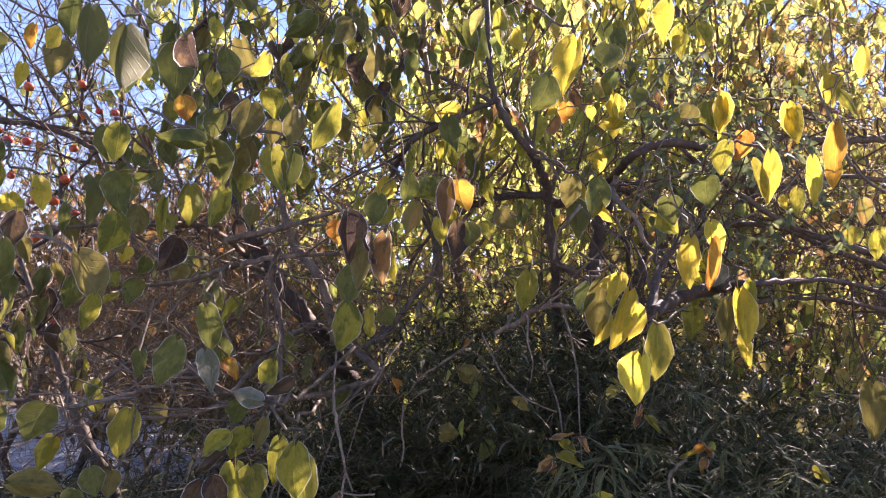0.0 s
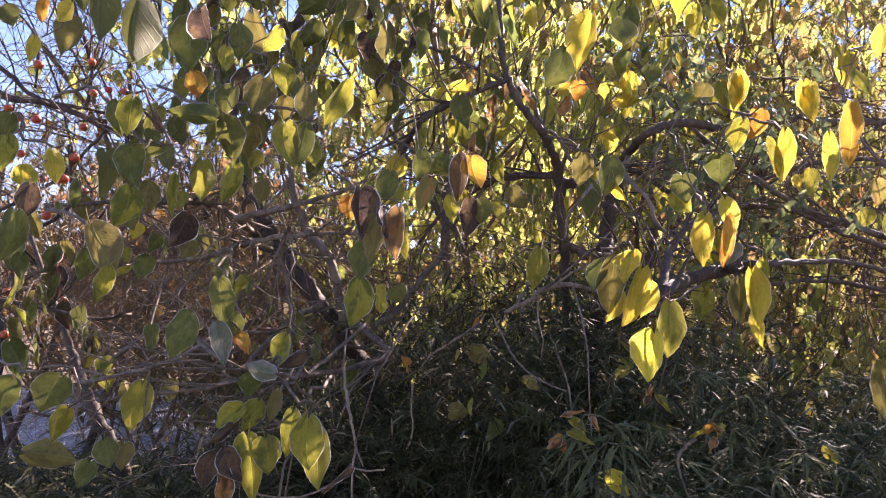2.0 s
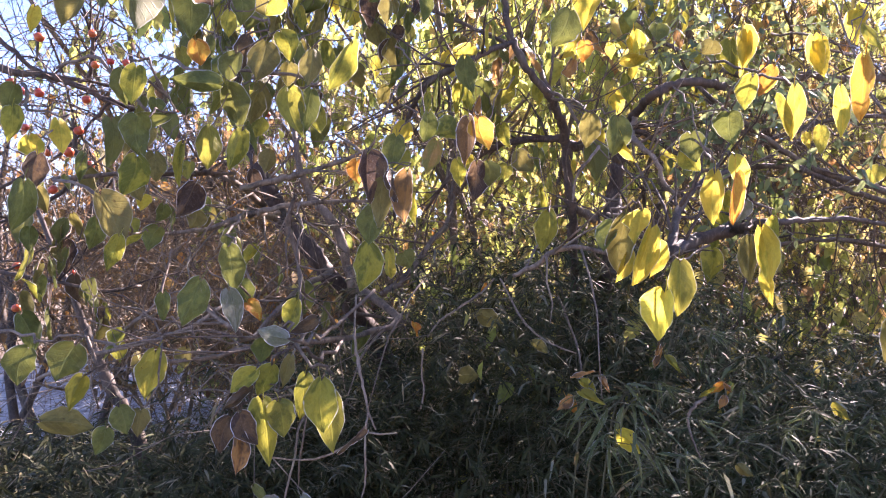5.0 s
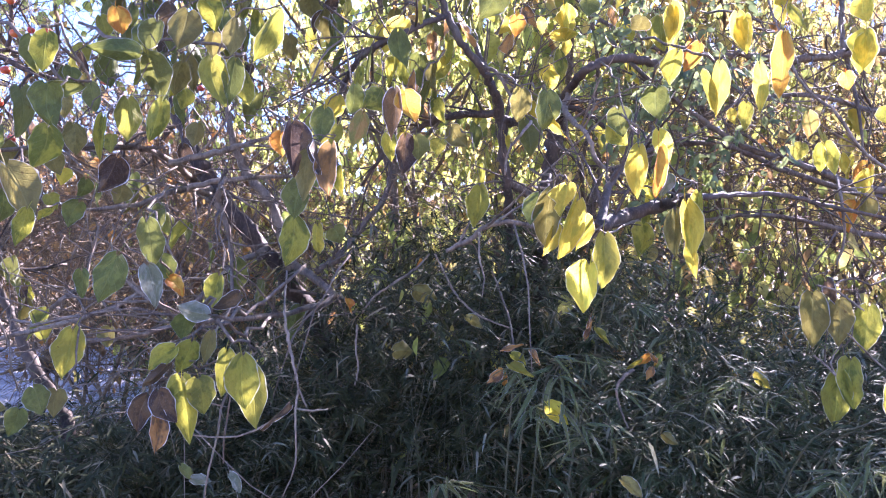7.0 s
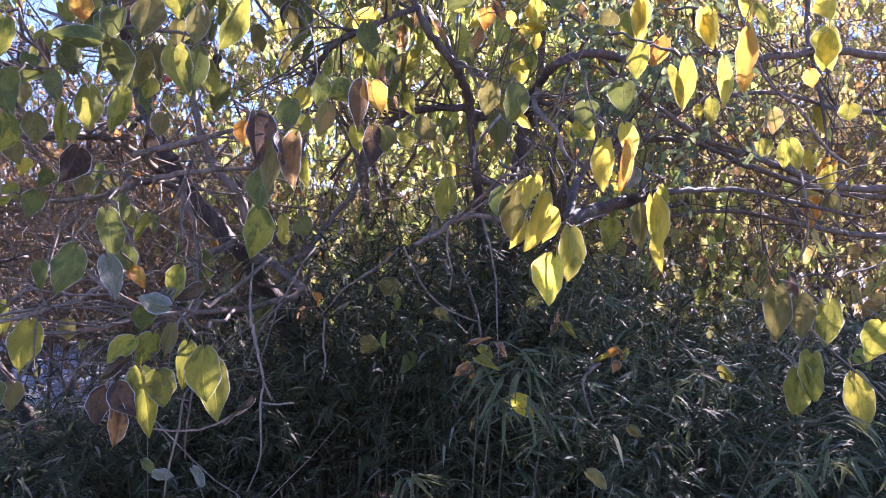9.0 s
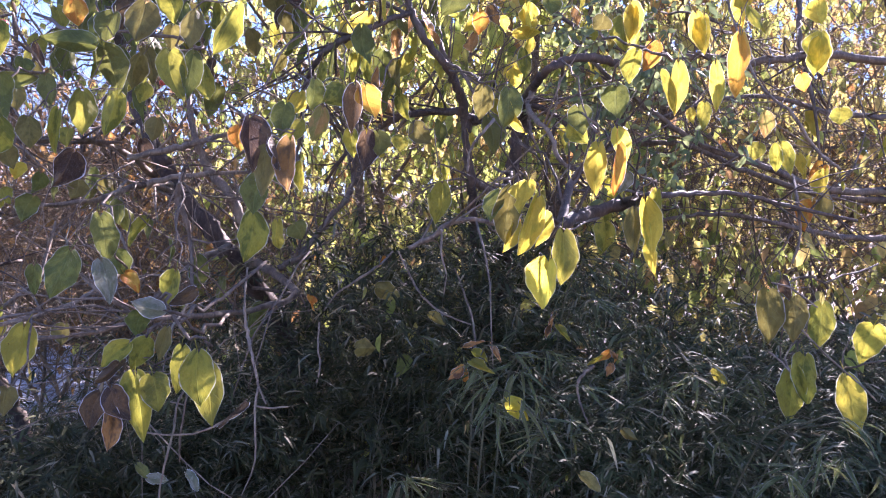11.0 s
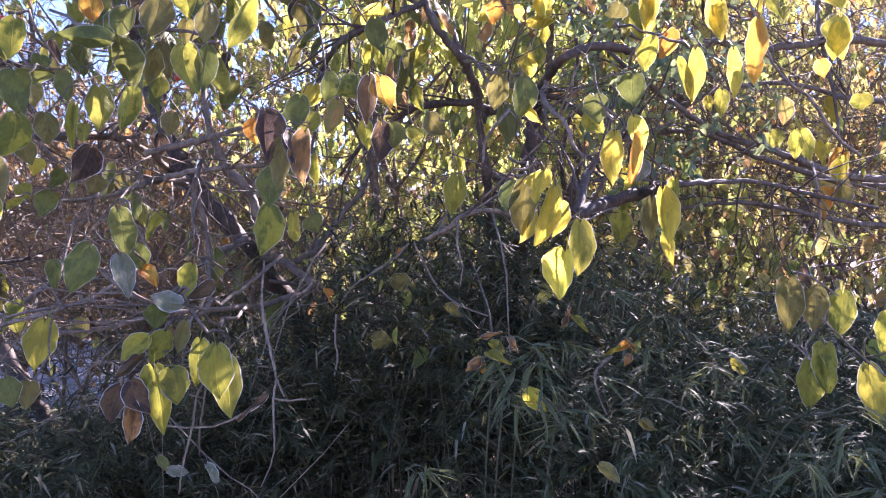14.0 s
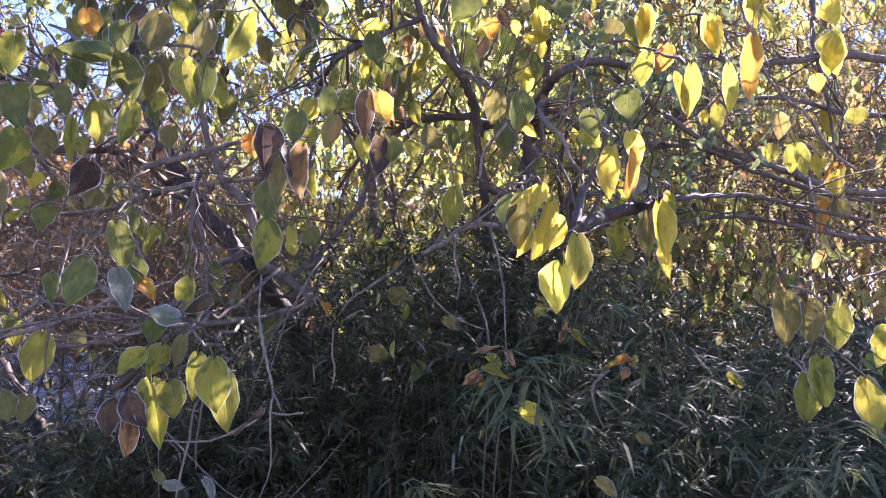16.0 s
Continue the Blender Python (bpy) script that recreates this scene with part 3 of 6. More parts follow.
for k, (bx, by, bh) in enumerate(((-1.6, 4.0, 1.9), (-1.9, 4.5, 2.1), (-2.6, 9.2, 2.4), (-4.2, 9.0, 2.6), (-3.4, 9.6, 2.8), (-5.4, 9.4, 2.8))):
    thicket_tree("bare_shrub", "bare brown shrub of tangled twigs with few dry leaves", (bx, by), bh, 260, 0.05, rust_mass, bark_brush, 300 + k, (8, 8, 6), stems=6, radius=0.014, low=0.3, group="bare shrubs", droop=0.0, spread=0.75)


for k, (bx, by, bh, n) in enumerate(((1.2, 3.05, 1.35, 620), (1.02, 2.95, 1.3, 260), (0.76, 2.75, 1.42, 260))):
    thicket_tree("yellow_bush", "small bush of bright yellow leaves rising through the bamboo", (bx, by), bh, n, 0.06, yellow_mass, bark_grey, 640 + k, (5, 5, 4), stems=4, radius=0.009, low=1.02, group="yellow bushes", spread=0.5)


def brush(label, centre, spread, count, length, radius, seed, material, up=0.4):
    """A tangle of bare twigs."""
    rnd = np.random.RandomState(seed)
    tb = Tubes()
    for _ in range(count):
        p = np.array([rnd.normal() * spread[0], rnd.normal() * spread[1], 0]) + np.array(centre)
        p[2] = max(0.05, centre[2] + rnd.uniform(-1, 1) * spread[2])
        w = rnd.normal(size=3)
        w[2] = w[2] * 0.6 + up
        w /= np.linalg.norm(w)
        ln = length * rnd.uniform(0.4, 1.2)
        pts = [p]
        for k in range(6):
            w = w + rnd.normal(scale=0.25, size=3)
            w /= np.linalg.norm(w)
            pts.append(pts[-1] + w * ln / 6)
            if rnd.rand() < 0.5:
                v = w + rnd.normal(scale=0.8, size=3)
                v /= np.linalg.norm(v)
                q = pts[-1]
                tb.tube([q, q + v * ln * 0.12, q + (v + rnd.normal(scale=0.3, size=3)) * ln * 0.26], [radius * 0.5, radius * 0.4, radius * 0.25], 4)
        tb.tube(pts, np.linspace(radius * rnd.uniform(0.6, 1.3), radius * 0.3, 7), 4)
    ob = new("brushwood", tb.mesh("brushwood", material))
    return tagged(ob, label, "brushwood", kind="stuff")


brush("tangle of bare brown twigs on the ground", (-1.75, 3.7, 1.4), (0.6, 0.4, 0.42), 260, 0.8, 0.003, 31, bark_brush, 0.1)
brush("tangle of bare brown twigs beside the path", (-3.4, 9.8, 0.8), (2.2, 0.6, 0.8), 420, 1.2, 0.006, 32, bark_brush)
brush("tangle of thin grey twigs under the yellow leaves", (1.7, 3.1, 1.75), (0.6, 0.3, 0.4), 180, 0.8, 0.0024, 33, bark_brush, 0.1)
brush("tangle of thin grey twigs among green leaves", (-0.6, 3.3, 1.8), (0.45, 0.3, 0.4), 60, 0.7, 0.0022, 34, bark_brush, 0.2)


# ---- the near trees: limbs, twigs and large leaves ----
tree_left = tagged(empty("broadleaf_tree", (-0.35, 3.0, 0)), "leaning dark-barked tree with drooping frosted heart-shaped leaves", "tree", "near trees")
tree_mid = tagged(empty("broadleaf_tree", (0.35, 2.8, 0)), "two-stemmed tree with yellow and green heart-shaped leaves", "tree", "near trees")
tree_right = tagged(empty("broadleaf_tree", (2.05, 2.8, 0)), "grey-limbed tree with sunlit yellow and orange leaves", "tree", "near trees")
low_branch = tagged(empty("young_tree", (-1.1, 2.3, 0)), "slim bent young tree with bare pale branches", "tree", "near trees")

fruit_tree = tagged(empty("fruit_tree", (-2.9, 3.5, 0)), "bare fruit tree with small orange-red fruits against the sky", "tree")

limb(tree_left, "trunk", bark_trunk, [(-0.294, 3.142, -0.219, 0.0592), (-0.409, 2.978, 0.821, 0.0472), (-0.508, 2.594, 1.277, 0.0337), (-0.576, 2.478, 1.397, 0.031), (-0.638, 2.437, 1.489, 0.0293), (-0.743, 2.441, 1.611, 0.0282), (-0.792, 2.445, 1.723, 0.0248), (-0.874, 2.494, 1.87, 0.0207), (-0.932, 2.543, 2.03, 0.014), (-1.008, 2.637, 2.222, 0.0097), (-1.066, 2.732, 2.445, 0.0075), (-1.119, 2.846, 2.771, 0.0054), (-1.241, 3.062, 3.217, 0.0027)])
limb(tree_left, "limb", bark_pale, [(-0.73, 2.398, 1.604, 0.0124), (-0.76, 2.267, 1.602, 0.01), (-0.779, 2.179, 1.583, 0.008), (-0.856, 2.091, 1.545, 0.0062), (-0.984, 2.003, 1.532, 0.0044)])
limb(tree_left, "limb", bark_pale, [(-0.748, 2.095, 1.663, 0.0085), (-0.64, 2.096, 1.684, 0.0093), (-0.547, 2.097, 1.71, 0.0077), (-0.457, 2.185, 1.754, 0.0056), (-0.409, 2.274, 1.799, 0.0033)])
limb(tree_left, "limb", bark_pale, [(-0.716, 2.353, 1.585, 0.0104), (-0.7, 2.136, 1.601, 0.0087), (-0.574, 2.137, 1.621, 0.0071), (-0.449, 2.181, 1.632, 0.0056), (-0.308, 2.268, 1.62, 0.0033)])
limb(tree_left, "limb", bark_pale, [(-0.503, 2.476, 1.342, 0.0165), (-0.536, 2.482, 1.507, 0.0147), (-0.576, 2.485, 1.59, 0.0147), (-0.657, 2.531, 1.675, 0.0149), (-0.698, 2.535, 1.787, 0.0112), (-0.742, 2.628, 1.971, 0.0077), (-0.757, 2.723, 2.206, 0.005)])
limb(tree_left, "limb", bark_grey, [(-0.887, 1.747, 1.67, 0.0052), (-0.844, 1.835, 1.684, 0.0061), (-0.821, 2.009, 1.701, 0.0074), (-0.795, 2.183, 1.686, 0.0089), (-0.778, 2.399, 1.631, 0.0106)])
limb(tree_left, "limb", bark_grey, [(-0.544, 1.92, 1.633, 0.0057), (-0.558, 1.918, 1.59, 0.0071), (-0.565, 1.917, 1.548, 0.0085), (-0.544, 1.915, 1.498, 0.0071), (-0.533, 1.913, 1.435, 0.005), (-0.503, 1.82, 1.275, 0.0041)])
limb(tree_left, "limb", bark_grey, [(-1.196, 1.921, 1.675, 0.0057), (-1.026, 1.922, 1.687, 0.0057), (-0.904, 1.966, 1.691, 0.0051), (-0.764, 2.096, 1.704, 0.0046)])
limb(tree_left, "limb", bark_grey, [(-0.485, 2.477, 1.36, 0.0147), (-0.3, 2.082, 1.305, 0.0093), (-0.371, 1.893, 1.278, 0.007), (-0.407, 1.594, 1.301, 0.0059), (-0.504, 1.494, 1.302, 0.005), (-0.604, 1.493, 1.277, 0.0044), (-0.726, 1.493, 1.266, 0.0033)])
limb(tree_left, "limb", bark_pale, [(-0.566, 2.435, 1.417, 0.0108), (-0.618, 2.171, 1.361, 0.008), (-0.657, 1.907, 1.265, 0.0057), (-0.668, 1.821, 1.296, 0.0068), (-0.722, 1.822, 1.329, 0.0061), (-0.763, 1.824, 1.37, 0.0041)])
limb(tree_left, "limb", bark_grey, [(-0.375, 2.258, 1.356, 0.01), (-0.308, 2.26, 1.398, 0.01), (-0.25, 2.35, 1.489, 0.0087), (-0.184, 2.397, 1.578, 0.0089), (-0.169, 2.443, 1.669, 0.0072), (-0.166, 2.537, 1.862, 0.0056)])
limb(low_branch, "limb", bark_pale, [(-1.215, 1.889, 1.154, 0.0056), (-1.103, 1.891, 1.21, 0.0056), (-0.991, 1.842, 1.238, 0.0055), (-0.896, 1.843, 1.262, 0.0055), (-0.821, 1.894, 1.288, 0.0056), (-0.778, 1.945, 1.321, 0.0051), (-0.752, 2.097, 1.366, 0.0047)])
limb(low_branch, "trunk", bark_dark, [(-1.079, 2.271, 0.639, 0.0238), (-1.123, 2.231, 0.924, 0.0217), (-1.138, 2.185, 1.018, 0.0195), (-1.187, 2.187, 1.099, 0.0179), (-1.218, 2.19, 1.164, 0.0147), (-1.272, 2.242, 1.223, 0.0117), (-1.369, 2.297, 1.37, 0.0102), (-1.535, 2.405, 1.613, 0.0071)])
limb(low_branch, "limb", bark_pale, [(-1.212, 2.189, 1.156, 0.0098), (-1.163, 2.192, 1.221, 0.0081), (-1.073, 2.144, 1.283, 0.0064), (-1.032, 2.196, 1.343, 0.0049), (-1.037, 2.301, 1.489, 0.0034)])
limb(tree_mid, "trunk", bark_dark, [(0.391, 2.947, -0.067, 0.0333), (0.348, 2.737, 1.081, 0.0285), (0.303, 2.348, 1.402, 0.0226), (0.302, 2.244, 1.581, 0.0216), (0.317, 2.248, 1.68, 0.0207), (0.333, 2.251, 1.78, 0.0199), (0.337, 2.173, 1.834, 0.0144), (0.329, 2.013, 1.839, 0.0118), (0.335, 1.854, 1.859, 0.0109), (0.376, 1.855, 1.884, 0.0109), (0.444, 1.855, 1.894, 0.0109), (0.523, 1.895, 1.892, 0.0097)])
limb(tree_mid, "trunk", bark_dark, [(0.313, 2.856, 0.0, 0.024), (0.262, 2.687, 1.088, 0.018), (0.203, 2.299, 1.438, 0.014), (0.174, 2.125, 1.616, 0.0125), (0.16, 2.091, 1.775, 0.0139), (0.127, 2.014, 1.861, 0.0111), (0.096, 1.975, 1.9, 0.0102), (0.048, 1.937, 1.949, 0.0099), (0.013, 1.939, 2.02, 0.0092), (-0.006, 1.942, 2.088, 0.0085), (-0.013, 2.028, 2.26, 0.0074), (-0.026, 2.241, 2.629, 0.0057), (-0.007, 2.558, 3.116, 0.0028)])
limb(tree_mid, "limb", bark_dark, [(0.16, 2.091, 1.78, 0.0123), (0.209, 2.091, 1.775, 0.0123), (0.256, 2.092, 1.804, 0.0108), (0.348, 2.092, 1.814, 0.0077), (0.471, 2.09, 1.744, 0.0062)])
limb(tree_mid, "limb", bark_dark, [(0.16, 2.091, 1.791, 0.0108), (0.086, 2.092, 1.795, 0.01), (-0.006, 2.091, 1.783, 0.0092), (-0.069, 2.13, 1.757, 0.0078), (-0.15, 2.169, 1.711, 0.0064), (-0.239, 2.245, 1.606, 0.005)])
limb(tree_mid, "limb", bark_dark, [(0.013, 1.939, 2.02, 0.0071), (-0.047, 1.898, 1.989, 0.0083), (-0.114, 1.857, 1.946, 0.0089), (-0.183, 1.855, 1.911, 0.0082), (-0.225, 1.894, 1.874, 0.007), (-0.253, 1.933, 1.832, 0.0064), (-0.275, 2.009, 1.728, 0.0052), (-0.314, 2.084, 1.583, 0.0038)])
limb(tree_mid, "limb", bark_grey, [(0.127, 2.014, 1.868, 0.0074), (0.071, 2.099, 2.014, 0.0069), (0.025, 2.1, 2.044, 0.0062), (-0.07, 2.183, 2.113, 0.0056), (-0.222, 2.266, 2.202, 0.005), (-0.316, 2.347, 2.245, 0.0043)])
limb(tree_mid, "limb", bark_grey, [(0.096, 1.975, 1.904, 0.0058), (0.136, 1.934, 1.875, 0.005), (0.175, 1.892, 1.797, 0.0042), (0.199, 1.85, 1.757, 0.0027)])
limb(tree_mid, "limb", bark_pale, [(0.322, 1.973, 1.832, 0.0087), (0.307, 1.931, 1.782, 0.0085), (0.315, 1.85, 1.743, 0.0068), (0.341, 1.808, 1.705, 0.006), (0.368, 1.806, 1.638, 0.0053), (0.444, 1.845, 1.614, 0.0041)])
limb(tree_mid, "limb", bark_pale, [(0.194, 1.689, 1.722, 0.0037), (0.161, 1.607, 1.682, 0.0036), (0.137, 1.606, 1.649, 0.003), (0.129, 1.604, 1.599, 0.0024)])
limb(tree_mid, "limb", bark_pale, [(0.007, 1.679, 1.436, 0.005), (0.057, 1.68, 1.461, 0.0062), (0.095, 1.681, 1.49, 0.0062), (0.144, 1.681, 1.5, 0.0056), (0.229, 1.761, 1.485, 0.0052)])
limb(tree_mid, "limb", bark_grey, [(0.249, 2.164, 1.578, 0.0128), (0.201, 2.165, 1.602, 0.0128), (0.174, 2.125, 1.616, 0.011)])
limb(tree_mid, "limb", bark_dark, [(0.292, 2.239, 1.423, 0.0166), (0.318, 1.68, 1.474, 0.0137), (0.33, 1.561, 1.499, 0.0139), (0.458, 1.902, 1.517, 0.0169), (0.557, 1.903, 1.545, 0.0141), (0.528, 1.603, 1.552, 0.0075), (0.642, 1.683, 1.561, 0.006), (0.776, 1.763, 1.564, 0.0055), (0.914, 1.802, 1.537, 0.005), (1.111, 1.841, 1.502, 0.004)])
limb(tree_mid, "limb", bark_dark, [(0.319, 1.561, 1.487, 0.0115), (0.358, 1.683, 1.554, 0.0099), (0.399, 1.765, 1.609, 0.0078), (0.471, 1.847, 1.662, 0.0068), (0.591, 1.928, 1.704, 0.0057)])
limb(tree_right, "trunk", bark_dark, [(2.095, 2.853, 0.092, 0.0343), (1.992, 2.787, 1.073, 0.029), (1.881, 2.708, 1.687, 0.024), (1.744, 2.621, 2.065, 0.0192), (1.647, 2.632, 2.373, 0.0154), (1.631, 2.747, 2.806, 0.01)])
limb(tree_right, "limb", bark_grey, [(1.744, 2.621, 2.046, 0.0154), (1.422, 2.471, 2.047, 0.0127), (1.236, 2.42, 2.025, 0.0124), (1.094, 2.419, 2.011, 0.0124), (0.934, 2.42, 2.025, 0.0115), (0.775, 2.42, 2.022, 0.0098), (0.585, 2.523, 2.117, 0.0074), (0.416, 2.629, 2.296, 0.0058)])
limb(tree_right, "limb", bark_grey, [(1.811, 2.605, 1.604, 0.0154), (1.335, 2.305, 1.595, 0.0111), (1.192, 2.256, 1.62, 0.01), (1.036, 2.207, 1.666, 0.0098), (0.905, 2.208, 1.705, 0.009), (0.791, 2.211, 1.763, 0.0081), (0.677, 2.213, 1.845, 0.0081), (0.563, 2.217, 1.938, 0.0065), (0.504, 2.321, 2.051, 0.0051)])
limb(tree_right, "limb", bark_grey, [(1.811, 2.604, 1.565, 0.0135), (1.436, 2.504, 1.581, 0.0093), (1.13, 2.407, 1.645, 0.0089), (1.006, 2.408, 1.691, 0.0089), (0.899, 2.41, 1.741, 0.0098), (0.721, 2.41, 1.748, 0.0071), (0.597, 2.41, 1.734, 0.0053)])
limb(tree_right, "limb", bark_grey, [(1.821, 2.6, 1.45, 0.0135), (1.393, 2.4, 1.454, 0.0089), (1.117, 2.301, 1.498, 0.0068), (0.93, 2.302, 1.524, 0.0068), (0.739, 2.401, 1.489, 0.0053)])
limb(tree_right, "limb", bark_grey, [(1.763, 2.615, 1.873, 0.0115), (1.451, 2.514, 1.858, 0.0093), (1.165, 2.415, 1.897, 0.0071), (0.97, 2.415, 1.883, 0.0071), (0.807, 2.513, 1.831, 0.0056)])
limb(tree_right, "limb", bark_pale, [(1.103, 1.906, 1.632, 0.0042), (1.035, 1.908, 1.688, 0.0042), (0.979, 1.911, 1.772, 0.0042), (0.918, 1.963, 1.852, 0.0036), (0.882, 2.018, 1.994, 0.003), (0.88, 2.124, 2.158, 0.0031)])
limb(tree_right, "limb", bark_pale, [(1.03, 2.006, 1.624, 0.0044), (0.993, 1.903, 1.548, 0.0042), (1, 1.9, 1.463, 0.0035), (0.979, 1.897, 1.393, 0.0028)])
limb(tree_right, "limb", bark_grey, [(1.608, 2.861, 3.186, 0.0124), (1.378, 2.636, 2.488, 0.0096), (1.306, 2.527, 2.228, 0.0083), (1.289, 2.471, 2.051, 0.0073), (1.308, 2.413, 1.844, 0.0053), (1.325, 2.407, 1.667, 0.0036)])
limb(tree_mid, "dead_twig", bark_pale, [(-0.327, 1.597, 1.398, 0.0021), (-0.311, 1.495, 1.332, 0.0023), (-0.3, 1.473, 1.274, 0.0035), (-0.285, 1.451, 1.223, 0.0026), (-0.273, 1.44, 1.182, 0.0023), (-0.258, 1.429, 1.153, 0.0015)])
limb(tree_mid, "dead_twig", bark_pale, [(-0.275, 1.44, 1.182, 0.0026), (-0.279, 1.428, 1.142, 0.0022), (-0.277, 1.426, 1.078, 0.0019), (-0.281, 1.425, 1.035, 0.0015), (-0.303, 1.423, 0.982, 0.0011)])
limb(tree_mid, "dead_twig", bark_pale, [(-0.281, 1.429, 1.15, 0.0019), (-0.249, 1.428, 1.145, 0.0019), (-0.217, 1.429, 1.148, 0.0015)])
limb(tree_mid, "dead_twig", bark_pale, [(-0.208, 1.842, 1.252, 0.0024), (-0.209, 1.82, 1.194, 0.0024), (-0.202, 1.809, 1.155, 0.0024), (-0.208, 1.788, 1.116, 0.0023)])
limb(tree_mid, "dead_twig", bark_pale, [(-0.197, 1.843, 1.279, 0.0019), (-0.17, 1.845, 1.316, 0.0024), (-0.122, 1.846, 1.351, 0.0029), (-0.069, 1.897, 1.384, 0.003), (-0.036, 1.998, 1.417, 0.0026)])
limb(tree_mid, "dead_twig", bark_pale, [(0.405, 1.61, 1.188, 0.0034), (0.383, 1.6, 1.177, 0.0042), (0.365, 1.589, 1.155, 0.0033), (0.365, 1.588, 1.132, 0.0025), (0.372, 1.567, 1.101, 0.002), (0.381, 1.556, 1.077, 0.0016)])
limb(tree_mid, "dead_twig", bark_grey, [(-0.329, 1.143, 1.291, 0.0012), (-0.315, 1.112, 1.255, 0.0015), (-0.319, 1.091, 1.235, 0.0017), (-0.319, 1.07, 1.199, 0.0017), (-0.328, 1.059, 1.155, 0.0014), (-0.333, 1.047, 1.111, 0.0011)])
limb(tree_mid, "dead_twig", bark_pale, [(-0.348, 1.05, 1.205, 0.0011), (-0.317, 1.05, 1.202, 0.0014), (-0.278, 1.05, 1.205, 0.0014), (-0.241, 1.061, 1.222, 0.0014), (-0.217, 1.072, 1.246, 0.0011)])
limb(tree_mid, "dead_twig", bark_grey, [(-0.32, 1.142, 1.24, 0.0012), (-0.325, 1.14, 1.205, 0.0015), (-0.33, 1.139, 1.171, 0.0015), (-0.334, 1.148, 1.134, 0.0012)])
limb(tree_mid, "dead_twig", bark_pale, [(-0.33, 1.197, 1.388, 0.0019), (-0.337, 1.196, 1.361, 0.0019), (-0.344, 1.145, 1.333, 0.0018), (-0.345, 1.114, 1.313, 0.0015)])
limb(tree_mid, "dead_twig", bark_pale, [(-0.02, 1.898, 1.421, 0.0025), (0.008, 1.847, 1.368, 0.0024), (0.035, 1.795, 1.325, 0.0028), (0.085, 1.744, 1.285, 0.0023), (0.146, 1.693, 1.266, 0.0018)])
limb(tree_mid, "dead_twig", bark_grey, [(0.115, 1.797, 1.385, 0.0019), (0.137, 1.745, 1.324, 0.0023), (0.148, 1.643, 1.273, 0.0021), (0.145, 1.541, 1.218, 0.0016)])
limb(tree_mid, "dead_twig", bark_pale, [(0.728, 1.492, 1.238, 0.0016), (0.751, 1.491, 1.221, 0.0019), (0.762, 1.471, 1.203, 0.0019), (0.762, 1.491, 1.227, 0.0016), (0.784, 1.493, 1.26, 0.0016)])
limb(tree_mid, "dead_twig", bark_pale, [(0.744, 1.517, 1.375, 0.0016), (0.783, 1.516, 1.364, 0.002), (0.822, 1.515, 1.336, 0.002), (0.839, 1.515, 1.324, 0.0016)])
limb(tree_mid, "dead_twig", bark_pale, [(0.795, 1.493, 1.282, 0.0016), (0.851, 1.491, 1.227, 0.0019), (0.917, 1.489, 1.171, 0.0019), (0.95, 1.488, 1.138, 0.0016)])

# Left-hand leaves take greener, duller colours in place of shade.
twig = spray(tree_left, 0.0040, [(-0.644, 1.472, 2.145), (-0.665, 1.324, 2.063), (-0.605, 1.272, 1.968), (-0.585, 1.173, 1.967), (-0.613, 1.121, 1.974), (-0.692, 1.214, 2.013)], [
    (-0.613, 1.091, 1.951, 0.096, 0.034, 3, 14, 2, "green"),
    (-0.585, 1.143, 1.94, 0.113, 0.044, -3, 11, 2, "green"),
    (-0.605, 1.242, 1.951, 0.069, 0.033, -2, 183, 0, "olive"),
    (-0.505, 1.15, 1.906, 0.08, 0.053, 5, 205, 0, "green"),
    (-0.447, 1.054, 1.888, 0.051, 0.045, -25, 185, 5, "brown"),
    (-0.478, 1.248, 1.987, 0.042, 0.025, -7, 219, 0, "yellowgreen"),
    (-0.463, 1.203, 1.881, 0.043, 0.022, 2, 222, 1, "yellowgreen"),
    (-0.393, 1.256, 1.93, 0.048, 0.033, 40, -4, 3, "greentip"),
    (-0.463, 1.251, 1.934, 0.058, 0.038, -6, 25, 3, "green"),
])
more_leaves(twig, [
    (-0.451, 1.301, 1.97, 0.074, 0.042, -20, 172, 3, "olive"),
    (-0.692, 1.184, 1.997, 0.065, 0.033, 7, 201, 3, "green"),
])
spray(tree_left, 0.0018, [(-0.397, 1.28, 2.053), (-0.451, 1.23, 2.019), (-0.505, 1.18, 1.925), (-0.447, 1.084, 1.9)], [])
spray(tree_left, 0.0018, [(-0.365, 1.368, 2.131), (-0.422, 1.323, 2.094), (-0.478, 1.278, 1.997), (-0.463, 1.233, 1.891), (-0.393, 1.286, 1.942), (-0.463, 1.281, 1.948), (-0.451, 1.331, 1.988)], [])
twig = spray(tree_left, 0.0030, [(-0.933, 1.356, 2.078), (-0.879, 1.361, 2.047), (-0.82, 1.366, 2.026), (-0.846, 1.355, 2.018), (-0.868, 1.356, 1.947), (-0.773, 1.31, 1.993)], [
    (-0.773, 1.28, 1.983, 0.043, 0.032, 13, 57, 1, "yellow"),
    (-0.846, 1.325, 2.007, 0.044, 0.023, 18, 195, 3, "orange"),
    (-0.868, 1.326, 1.935, 0.049, 0.019, 21, 17, 2, "yellow"),
    (-0.798, 1.13, 1.923, 0.034, 0.036, -33, 42, 7, "green"),
])
spray(tree_left, 0.0018, [(-0.843, 1.309, 2.074), (-0.82, 1.235, 2.032), (-0.798, 1.16, 1.931)], [])
